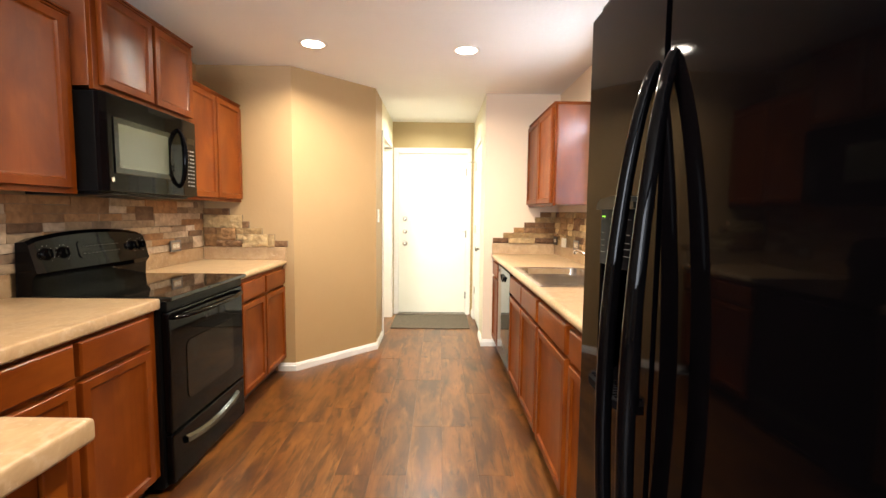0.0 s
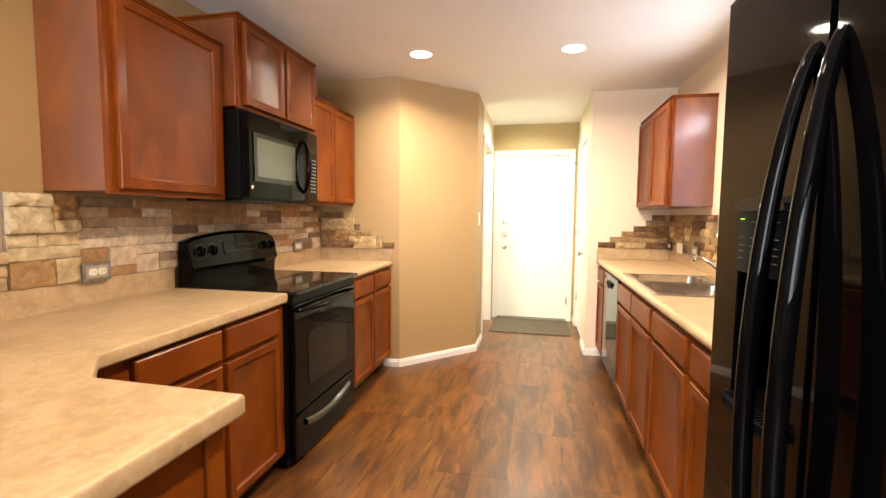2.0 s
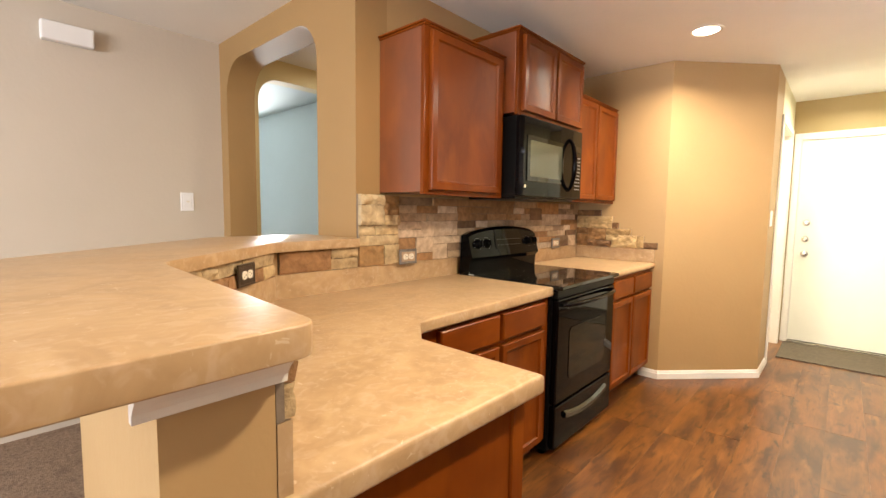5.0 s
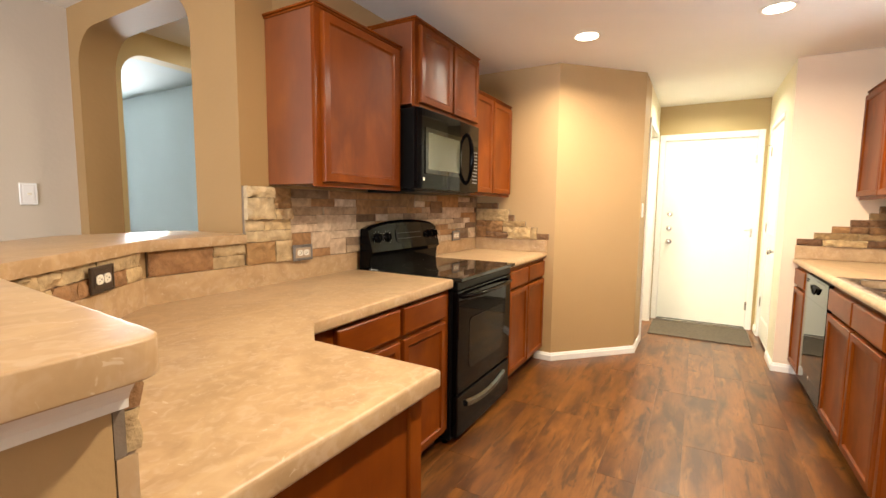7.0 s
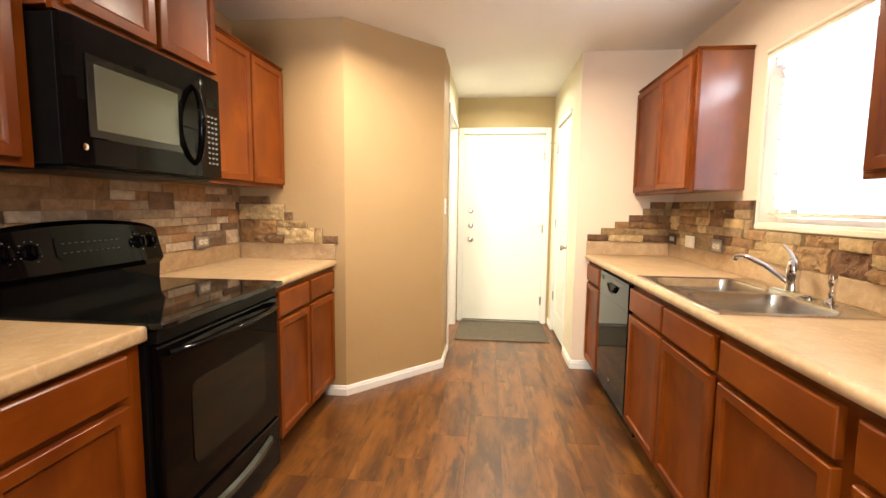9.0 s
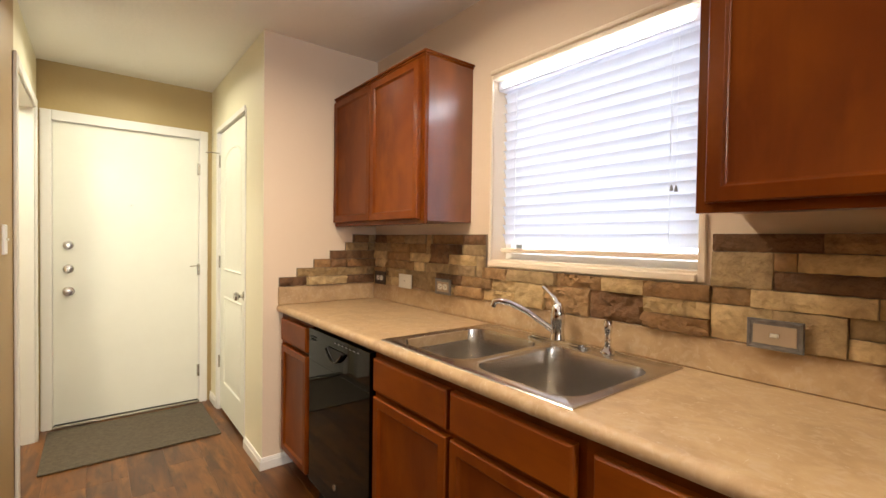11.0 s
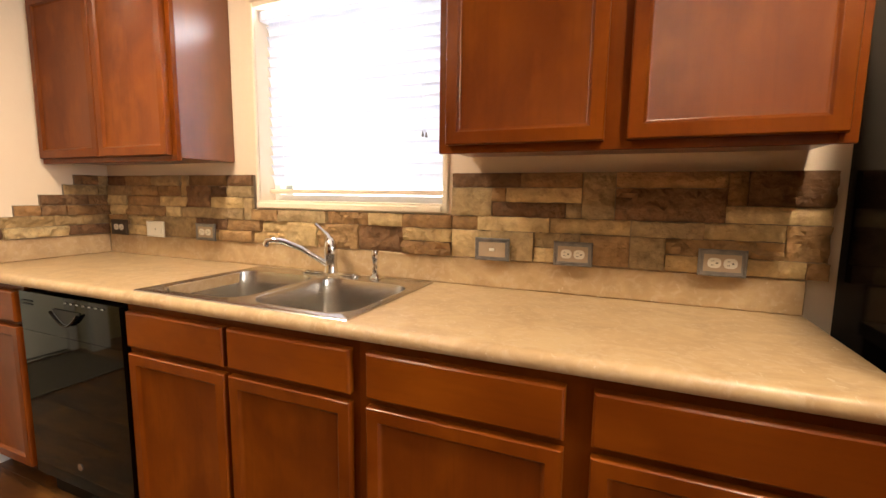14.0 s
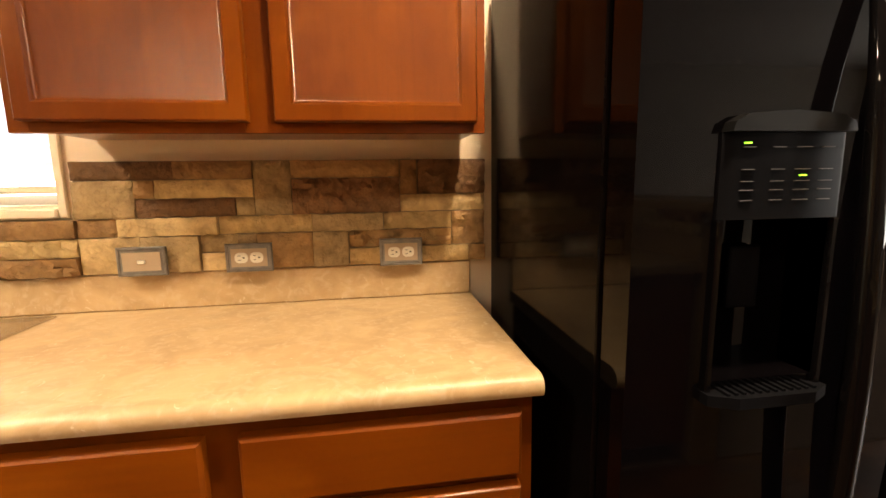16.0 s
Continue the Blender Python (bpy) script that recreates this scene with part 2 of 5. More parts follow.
    fine.inputs["Strength"].default_value, fine.inputs["Distance"].default_value = 0.4, 0.0004
    nt.links.new(field(14.0, 5.0, 2, 0.3, 0.2, 0.8), waves.inputs["Height"])
    nt.links.new(field(90.0, 9.0, 3, 0.0, 0.2, 0.8), fine.inputs["Height"])
    nt.links.new(waves.outputs[0], fine.inputs["Normal"])
    nt.links.new(fine.outputs[0], b.inputs["Normal"])
    b.inputs["Roughness"].default_value, b.inputs["Specular IOR Level"].default_value = 0.32, 0.60
    return m


M_FLOOR = floor_material()
M_SUB = material("dark_joint", [(0.03, 0.015, 0.008)], 0.8)
M_LAM = material("travertine_laminate", [(0.350, 0.228, 0.116), (0.415, 0.278, 0.146), (0.48, 0.338, 0.186)], 0.36, scale=(9, 7, 8), detail=12,
                 stops=[0.34, 0.5, 0.68], distort=1.2, second=((0.50, 0.37, 0.245), (42, 34, 38), 0.55, 0.50, 0.66, 1.0),
                 third=((0.62, 0.51, 0.38), (36, 52, 40), 0.5, 0.66, 0.72, 1.5), rough_var=0.06, spec=0.4)
M_MORTAR = material("mortar", [(0.16, 0.12, 0.085), (0.22, 0.17, 0.12)], 0.95, scale=(20, 20, 20), bump=0.002, bump_scale=80)
M_BLACK = material("gloss_black", [(0.0022, 0.0019, 0.0021)], 0.035, spec=0.10)
M_PANEL = material("matte_black_panel", [(0.003, 0.003, 0.004), (0.0045, 0.0045, 0.0055)], 0.50, scale=(20, 20, 20), bump=0.0001, bump_scale=150, spec=0.02)
M_DWBLACK = material("mirror_black_enamel", [(0.002, 0.002, 0.002)], 0.04, spec=0.26)
M_SIDE = material("textured_black_side_panel", [(0.0016, 0.0014, 0.0015), (0.0024, 0.002, 0.0022)], 0.09, scale=(10, 10, 10), bump=0.00005, bump_scale=260, spec=0.05)
M_FRIDGE = material("gloss_black_enamel", [(0.0012, 0.001, 0.0012), (0.0018, 0.0014, 0.0018)], 0.045, scale=(10, 10, 10), bump=0.00003, bump_scale=9, spec=0.09)
M_SATIN = material("satin_black", [(0.0035, 0.0033, 0.0033), (0.005, 0.0048, 0.0048)], 0.30, scale=(20, 20, 20), bump=0.0002, bump_scale=150, spec=0.10)
M_GLASSB = material("smoked_glass", [(0.005, 0.005, 0.0045)], 0.04, spec=0.35)
M_SCREEN = material("grey_green_window_glass", [(0.060, 0.064, 0.045)], 0.10, spec=0.7)
M_SCOOP = material("glossy_dark_scoop", [(0.030, 0.033, 0.026)], 0.12, spec=0.9)
M_OVENGLASS = material("oven_window_glass", [(0.007, 0.0065, 0.005)], 0.05, spec=0.25)
M_TAUPE = material("taupe_cover", [(0.40, 0.30, 0.205)], 0.4)
M_STEEL = material("brushed_stainless", [(0.55, 0.515, 0.47), (0.58, 0.545, 0.50)], 0.25, 1.0, scale=(6, 6, 6))
M_CHROME = material("chrome", [(0.75, 0.75, 0.76)], 0.07, 1.0)
M_NICKEL = material("satin_nickel", [(0.55, 0.52, 0.46)], 0.25, 1.0)
M_PEWTER = material("pewter_plate", [(0.17, 0.165, 0.16), (0.27, 0.25, 0.235)], 0.42, 0.6, scale=(40, 40, 40), bump=0.0004, bump_scale=120)
M_BRONZE = material("dark_bronze_plate", [(0.045, 0.030, 0.020), (0.070, 0.048, 0.032)], 0.45, 0.3, scale=(40, 40, 40), bump=0.0004, bump_scale=120)
M_PLASTIC = material("ivory_plastic", [(0.72, 0.68, 0.58)], 0.4)
M_WHITEP = material("white_plastic", [(0.78, 0.78, 0.78)], 0.4)
M_DARK = material("dark_slot", [(0.01, 0.01, 0.01)], 0.6)
M_MARK = material("pale_marking", [(0.24, 0.24, 0.24)], 0.5)
M_DIM = material("dim_print", [(0.055, 0.05, 0.048)], 0.5)
M_MAT = material("brown_ribbed_rubber", [(0.060, 0.044, 0.029), (0.105, 0.080, 0.053)], 0.85, scale=(50, 50, 50), bump=0.003, bump_scale=60)
M_CARPET = material("brown_carpet", [(0.10, 0.06, 0.04), (0.22, 0.15, 0.10), (0.30, 0.21, 0.15)], 0.98, scale=(90, 90, 90), bump=0.012, bump_scale=220,
                    second=((0.09, 0.055, 0.035), 8.0, 0.5))
M_GREEN = glowing("green_indicator", (0.35, 1.0, 0.05), 1.6)
M_BULB = glowing("lit_lens", (1.0, 0.86, 0.66), 14.0)
M_GLASS = material("window_glass", [(1.0, 1.0, 1.0)], 0.02, trans=1.0)
M_SHADE = glowing("daylight_backdrop", (0.9, 0.95, 1.0), 3.0)


def slat_material():
    m = bpy.data.materials.new("translucent_blind_slat")
    m.use_nodes = True
    nt = m.node_tree
    b = nt.nodes["Principled BSDF"]
    b.inputs["Base Color"].default_value = (0.82, 0.82, 0.84, 1)
    b.inputs["Roughness"].default_value = 0.45
    t = nt.nodes.new("ShaderNodeBsdfTranslucent")
    t.inputs[0].default_value = (0.88, 0.89, 0.95, 1)
    mix = nt.nodes.new("ShaderNodeMixShader")
    mix.inputs[0].default_value = 0.6
    nt.links.new(b.outputs[0], mix.inputs[1])
    nt.links.new(t.outputs[0], mix.inputs[2])
    nt.links.new(mix.outputs[0], nt.nodes["Material Output"].inputs[0])
    return m


M_SLAT = slat_material()


def stone_material(name, palette, vary, bump):
    """Split stone: each piece takes its own colour from the palette by the object's random number."""
    m = material(name, [(0.52, 0.50, 0.48), (1.0, 1.0, 1.0)], 0.85, scale=(22, 22, 22), detail=10, vary=vary, bump=bump, bump_scale=38, distort=0.5)
    nt = m.node_tree
    b = nt.nodes["Principled BSDF"]
    old = b.inputs["Base Color"].links[0].from_socket
    info = next(n for n in nt.nodes if n.type == "OBJECT_INFO")
    ramp = nt.nodes.new("ShaderNodeValToRGB")
    ramp.color_ramp.interpolation = "CONSTANT"
    el = ramp.color_ramp.elements
    while len(el) < len(palette):
        el.new(0.5)
    for i, (e, c) in enumerate(zip(el, palette)):
        e.position, e.color = i / len(palette), rgb(c)
    nt.links.new(info.outputs["Random"], ramp.inputs[0])
    mx = nt.nodes.new("ShaderNodeMix")
    mx.data_type, mx.blend_type = "RGBA", "MULTIPLY"
    mx.inputs["Factor"].default_value = 1.0
    nt.links.new(ramp.outputs[0], mx.inputs[6])
    nt.links.new(old, mx.inputs[7])
    nt.links.new(mx.outputs[2], b.inputs["Base Color"])
    return m


M_STONE = stone_material("split_stone", [(0.44, 0.285, 0.120), (0.29, 0.150, 0.055), (0.54, 0.375, 0.175), (0.17, 0.082, 0.033), (0.40, 0.260, 0.115), (0.60, 0.43, 0.21),
                                         (0.33, 0.175, 0.065), (0.22, 0.115, 0.048)], 0.14, 0.032)
M_FACING = stone_material("pale_split_stone", [(0.56, 0.41, 0.22), (0.62, 0.48, 0.28), (0.40, 0.23, 0.09), (0.58, 0.44, 0.25), (0.34, 0.18, 0.075), (0.60, 0.44, 0.23)], 0.10, 0.016)
M_TILE = stone_material("tumbled_stone", [(0.50, 0.37, 0.235), (0.22, 0.130, 0.070), (0.66, 0.52, 0.37), (0.34, 0.19, 0.085), (0.44, 0.32, 0.20), (0.27, 0.185, 0.115),
                                          (0.40, 0.22, 0.095), (0.60, 0.46, 0.32)], 0.08, 0.004)


# ---- building helpers ----
def box(bm, x0, x1, y0, y1, z0, z1, bevel=0.0, seg=1):
    made = bmesh.ops.create_cube(bm, size=1.0)["verts"]
    for v in made:
        v.co = Vector(((x0 + x1) / 2 + v.co.x * (x1 - x0), (y0 + y1) / 2 + v.co.y * (y1 - y0), (z0 + z1) / 2 + v.co.z * (z1 - z0)))
    if bevel:
        edges = list({e for v in made for e in v.link_edges})
        bmesh.ops.bevel(bm, geom=edges, offset=bevel, segments=seg, affect="EDGES", profile=0.5)


def prism(bm, outline, z0, z1):
    """An upright block over an outline of (x, y)."""
    low = [bm.verts.new((x, y, z0)) for x, y in outline]
    top = [bm.verts.new((x, y, z1)) for x, y in outline]
    bm.faces.new(low[::-1])
    bm.faces.new(top)
    for i in range(len(low)):
        j = (i + 1) % len(low)
        bm.faces.new((low[i], low[j], top[j], top[i]))


def sweep(bm, points, radii, sides=12, flat=1.0, cap=True, up=(0, 0, 1)):
    """A tube through the points; flat squeezes it across its path."""
    pts = [Vector(p) for p in points]
    if not hasattr(radii, "__len__"):
        radii = [radii] * len(pts)
    rings = []
    for i, p in enumerate(pts):
        d = (pts[min(i + 1, len(pts) - 1)] - pts[max(i - 1, 0)]).normalized()
        a = d.cross(Vector(up))
        if a.length < 1e-3:
            a = d.cross(Vector((0, 1, 0)))
        a.normalize()
        b = d.cross(a).normalized()
        rings.append([bm.verts.new(p + radii[i] * (math.cos(k * math.tau / sides) * a + flat * math.sin(k * math.tau / sides) * b)) for k in range(sides)])
    for r, s in zip(rings, rings[1:]):
        for k in range(sides):
            bm.faces.new((r[k], r[(k + 1) % sides], s[(k + 1) % sides], s[k]))
    if cap:
        bm.faces.new(rings[0][::-1])
        bm.faces.new(rings[-1])


def lathe(bm, profile, m=Matrix(), sides=20):
    """Turns (radius, height) pairs round the z axis of m."""
    rings = [[bm.verts.new(m @ Vector((max(r, 1e-4) * math.cos(k * math.tau / sides), max(r, 1e-4) * math.sin(k * math.tau / sides), h))) for k in range(sides)]
             for r, h in profile]
    for r, s in zip(rings, rings[1:]):
        for k in range(sides):
            bm.faces.new((r[k], r[(k + 1) % sides], s[(k + 1) % sides], s[k]))
    bm.faces.new(rings[0][::-1])
    bm.faces.new(rings[-1])


def round_rect(cx, cy, w, d, r, n=5):
    out = []
    for sx, sy, a0 in ((1, 1, 0), (-1, 1, 90), (-1, -1, 180), (1, -1, 270)):
        for k in range(n + 1):
            a = radians(a0 + 90 * k / n)
            out.append((cx + sx * (w / 2 - r) + r * math.cos(a), cy + sy * (d / 2 - r) + r * math.sin(a)))
    return out


def finish(bm, smooth=0):
    bmesh.ops.recalc_face_normals(bm, faces=bm.faces)
    if smooth:
        for f in bm.faces:
            f.smooth = True
        for e in bm.edges:
            if len(e.link_faces) == 2 and e.calc_face_angle(0) > radians(smooth):
                e.smooth = False


def part(name, bm, mat, parent=None, label="", smooth=35, kind=""):
    finish(bm, smooth)
    me = bpy.data.meshes.new(name)
    bm.to_mesh(me)
    bm.free()
    me.materials.append(mat)
    ob = new(name, me)
    ob.parent = parent
    return tagged(ob, label=label, kind=kind)


def shape(name, mat, parent, *boxes, bevel=0.0, seg=1, label="", kind=""):
    bm = bmesh.new()
    for b in boxes:
        box(bm, *b, bevel=bevel, seg=seg)
    return part(name, bm, mat, parent, label, smooth=0, kind=kind)


def thing(name, label, category, m=Matrix(), group=""):
    ob = new(name)
    ob.matrix_world = m
    ob.empty_display_size = 0.1
    return tagged(ob, label, category, group)


def setting(ob, label=""):
    return tagged(ob, label=label, kind="structure")


# ---- walls, floor and ceiling ----
XR, XL, TOP = 1.345, -1.665, 2.41
YN, YE, YA, YP, XW = 5.60, 4.247, 1.20, 3.531, -3.21
CX0, CX1 = -0.37, 0.645
WY0, WY1, WZ0, WZ1 = 2.305, 3.185, 1.195, 2.005

setting(shape("wall_east", M_PEACH, None, (XR, XR + 0.14, -4.0, WY0, 0, TOP), (XR, XR + 0.14, WY1, YN + 0.12, 0, TOP),
              (XR, XR + 0.14, WY0, WY1, 0, WZ0), (XR, XR + 0.14, WY0, WY1, WZ1, TOP)), "peach beige painted wall with a window opening")
setting(shape("wall_end", M_PEACH, None, (CX1 + 0.002, XR, YE, YE + 0.11, 0, TOP)), "peach beige painted wall at the end of the counter")
for b in ((CX1, CX1 + 0.11, YE + 0.11, 4.60, 0, TOP), (CX1, CX1 + 0.11, 5.35, YN, 0, TOP), (CX1, CX1 + 0.11, 4.60, 5.35, 2.055, TOP), (CX1 - 0.001, CX1 + 0.002, YE, YE + 0.11, 0, TOP)):
    setting(shape("wall_closet", M_CREAM, None, b), "cream painted wall round a narrow door opening")
setting(shape("wall_north", M_OLIVE, None, (-1.6, -0.315, YN, YN + 0.12, 0, TOP), (0.58, XR, YN, YN + 0.12, 0, TOP), (-0.315, 0.58, YN, YN + 0.12, 2.05, TOP)),
        "olive tan painted wall over the back door")


def wall_of(name, mat, outline, label, z0=0.0, z1=TOP):
    bm = bmesh.new()
    prism(bm, outline, z0, z1)
    return setting(part(name, bm, mat, None, label, smooth=0), label)


wall_of("wall_pantry", M_TAN, [(XL - 0.12, YP), (-0.94, YP), (-0.37, 4.122), (-0.37, 4.57), (-0.48, 4.57), (-0.48, 4.17), (-0.99, 3.65), (XL - 0.12, 3.65)],
        "tan painted angled pantry wall")
for b in ((-0.48, -0.37, 4.57, 5.42, 2.07, TOP), (-0.48, -0.37, 5.42, YN, 0, TOP), (-1.72, -1.6, 3.66, YN + 0.12, 0, TOP), (-1.6, -1.0, 3.655, 3.70, 0, TOP)):
    setting(shape("wall_utility", M_CREAM, None, b), "cream painted wall of the utility room")
setting(shape("wall_west", M_TAN, None, (XL - 0.12, XL, YA + 0.19, YP, 0, TOP)), "tan painted wall behind the range")


def arch_wall(name, mat, u0, u1, o0, o1, oz, r, place, label, thick):
    """A wall in the local x-z plane with a soft-cornered arch down to the floor."""
    bm = bmesh.new()
    low = [(o0 + r - r * math.cos(a), oz - r + r * math.sin(a)) for a in [radians(90 * k / 8) for k in range(9)]]
    low += [(o1 - r + r * math.sin(a), oz - r + r * math.cos(a)) for a in [radians(90 * k / 8) for k in range(9)]]
    for d in (0.0, thick):
        pts = [[bm.verts.new((u, d, z)) for u, z in ((p[0], p[1]), (p[0], TOP))] for p in low]
        for p, q in zip(pts, pts[1:]):
            bm.faces.new((p[0], q[0], q[1], p[1]))
        for u, o in ((u0, pts[0]), (u1, pts[-1])):
            bm.faces.new((bm.verts.new((u, d, 0)), bm.verts.new((o[0].co.x, d, 0)), o[0], o[1], bm.verts.new((u, d, TOP))))
    inner = [(o0, 0)] + low + [(o1, 0)]
    for p, q in zip(inner, inner[1:]):
        bm.faces.new([bm.verts.new(c) for c in ((p[0], 0, p[1]), (q[0], 0, q[1]), (q[0], thick, q[1]), (p[0], thick, p[1]))])
    for u in (u0, u1):
        bm.faces.new([bm.verts.new(c) for c in ((u, 0, 0), (u, 0, TOP), (u, thick, TOP), (u, thick, 0))])
    bmesh.ops.remove_doubles(bm, verts=bm.verts, dist=0.0001)
    ob = setting(part(name, bm, mat, None, label), label)
    ob.matrix_world = place
    return ob


arch_wall("wall_arch", M_TAN_DIM, XW, XL, -3.10, -1.992, 2.26, 0.20, pose(0, YA, 0), "tan painted wall with a rounded archway", 0.19)
arch_wall("wall_hall", material("pale_yellow_paint", [(0.66, 0.56, 0.30), (0.70, 0.60, 0.34)], 0.55, scale=(1.5, 1.5, 1.5), bump=0.0012, bump_scale=38),
          1.39, 3.4, 1.47, 2.75, 2.26, 0.16, pose(XW, 0, 0, 0, 0, 90), "pale yellow wall with a second rounded archway", 0.12)
setting(shape("wall_dining", M_BEIGE, None, (XW - 0.12, XW, -4.0, 1.39, 0, TOP)), "light beige painted dining wall")
setting(shape("wall_south", M_BEIGE, None, (XW - 0.12, XR + 0.14, -4.12, -4.0, 0, TOP)), "light beige painted wall")
setting(shape("wall_hall_end", M_BEIGE, None, (XW - 0.12, XL - 0.12, 3.40, 3.52, 0, TOP)), "beige wall at the end of the hall")
setting(shape("wall_side_room", M_TEAL, None, (-7.2, XW - 0.12, 3.0, 3.12, 0, TOP + 0.2), (-7.32, -7.2, 0.6, 3.12, 0, TOP + 0.2), (-7.2, XW - 0.12, 0.48, 0.6, 0, TOP + 0.2)),
        "pale blue painted walls of a side room")

setting(shape("ceiling", M_CEIL, None, (XW - 0.12, XR + 0.14, -4.12, YN + 0.12, TOP, TOP + 0.12)), "white textured ceiling")
setting(shape("ceiling_side_room", M_TEAL, None, (-7.32, XW - 0.12, 0.48, 3.12, TOP + 0.2, TOP + 0.3)), "pale blue ceiling of the side room")
setting(shape("ground", M_SUB, None, (-7.4, XR + 0.3, -4.2, YN + 0.3, -0.15, -0.012)), "subfloor under the planks and carpet")
carpet = shape("carpet", M_CARPET, None, (-7.3, -0.47, -4.0, YA, -0.012, 0.006), (-7.3, XL - 0.12, YA, 3.5, -0.012, 0.006))
setting(carpet, "brown cut pile carpet")


def baseboard(points, side):
    """White moulded skirting along a line on the floor; side +1 sets it on the left of the line's direction."""
    bm = bmesh.new()
    profile = [(0, 0), (0.014, 0), (0.014, 0.044), (0.010, 0.050), (0.010, 0.055), (0.006, 0.066), (0, 0.066)]
    pts = [Vector((*p, 0)) for p in points]
    rings = []
    for i, p in enumerate(pts):
        a = (pts[i] - pts[i - 1]).normalized() if i else (pts[1] - pts[0]).normalized()
        b = (pts[i + 1] - pts[i]).normalized() if i + 1 < len(pts) else a
        na, nb = Vector((-a.y, a.x, 0)) * side, Vector((-b.y, b.x, 0)) * side
        n = (na + nb).normalized()
        n /= max(0.3, n.dot(na))
        rings.append([bm.verts.new(p + n * o + Vector((0, 0, h + 0.001))) for o, h in profile])
    for r, s in zip(rings, rings[1:]):
        for k in range(len(profile)):
            j = (k + 1) % len(profile)
            bm.faces.new((r[k], r[j], s[j], s[k]))
    bm.faces.new(rings[0])
    bm.faces.new(rings[-1][::-1])
    return setting(part("baseboard", bm, M_TRIM, None, "white painted moulded baseboard", smooth=0), "white painted moulded baseboard")


baseboard([(-1.08, YP), (-0.94, YP), (-0.37, 4.122), (-0.37, 4.53)], -1)
baseboard([(0.86, YE), (CX1, YE), (CX1, 4.585)], 1)
baseboard([(CX1, 5.38), (CX1, YN), (0.635, YN)], 1)


# ---- doors and trim of the corridor ----
def hinge(parent, m):
    bm = bmesh.new()
    lathe(bm, [(0.006, -0.045), (0.006, 0.045)], m, 10)
    bmesh.ops.transform(bm, matrix=Matrix(), verts=bm.verts)
    box_verts = bmesh.ops.create_cube(bm, size=1.0)["verts"]
    for v in box_verts:
        v.co = m @ Vector((v.co.x * 0.03, v.co.y * 0.004, v.co.z * 0.088))
    return part("hinge", bm, M_NICKEL, parent)


def back_door():
    d = setting(thing("door_1", "", "", pose(0.13, YN, 0)), "white painted flat back door, shut, with a knob and two deadbolts")
    shape("door_leaf", M_DOORP, d, (-0.425, 0.425, 0.005, 0.05, 0.018, 2.028), bevel=0.002)
    bm = bmesh.new()
    for x0, x1, z0, z1 in ((-0.485, -0.428, 0, 2.095), (0.428, 0.485, 0, 2.095), (-0.4279, 0.4279, 2.031, 2.095)):
        box(bm, x0, x1, -0.016, 0.0, z0, z1, 0.003)
        box(bm, x0 + 0.008, x1 - 0.008, -0.021, -0.016, z0, z1 - 0.008)
    part("door_casing", bm, M_TRIM, d)
    shape("door_jamb", M_TRIM, d, (-0.443, -0.426, 0, 0.12, 0, 2.04), (0.426, 0.443, 0, 0.12, 0, 2.04), (-0.426, 0.426, 0, 0.12, 2.029, 2.045))
    shape("threshold", material("bronze_threshold", [(0.25, 0.22, 0.18)], 0.4, 0.6), d, (-0.43, 0.43, -0.03, 0.1, 0.0, 0.016), bevel=0.004)
    shape("weather_strip", M_SATIN, d, (-0.42, 0.42, 0.0, 0.008, 0.012, 0.022))
    for z in (1.055, 1.215):
        bm = bmesh.new()
        lathe(bm, [(0.030, 0), (0.030, 0.006), (0.024, 0.012), (0.010, 0.014), (0.010, 0.020), (0.0, 0.020)], pose(-0.345, 0.005, z, 90, 0, 0), 20)
        box(bm, -0.35, -0.34, -0.028, -0.014, z - 0.016, z + 0.016, 0.002)
        part("deadbolt", bm, M_NICKEL, d)
    bm = bmesh.new()
    lathe(bm, [(0.032, 0), (0.032, 0.005), (0.012, 0.010), (0.011, 0.030), (0.024, 0.040), (0.028, 0.052), (0.024, 0.064), (0.0, 0.068)], pose(-0.345, 0.005, 0.905, 90, 0, 0), 20)
    part("door_knob", bm, M_NICKEL, d)
    for z in (0.25, 1.03, 1.80):
        hinge(d, pose(0.428, -0.012, z))
    bm = bmesh.new()
    lathe(bm, [(0.008, 0), (0.008, 0.003), (0.0, 0.003)], pose(0.0, 0.005, 1.50, 90, 0, 0), 12)
    part("peephole", bm, M_NICKEL, d)
    sweep_bm = bmesh.new()
    sweep(sweep_bm, [(0.43, -0.02, 1.06), (0.36, -0.055, 1.058)], 0.004, 8)
    part("door_stop", sweep_bm, M_NICKEL, d)


back_door()


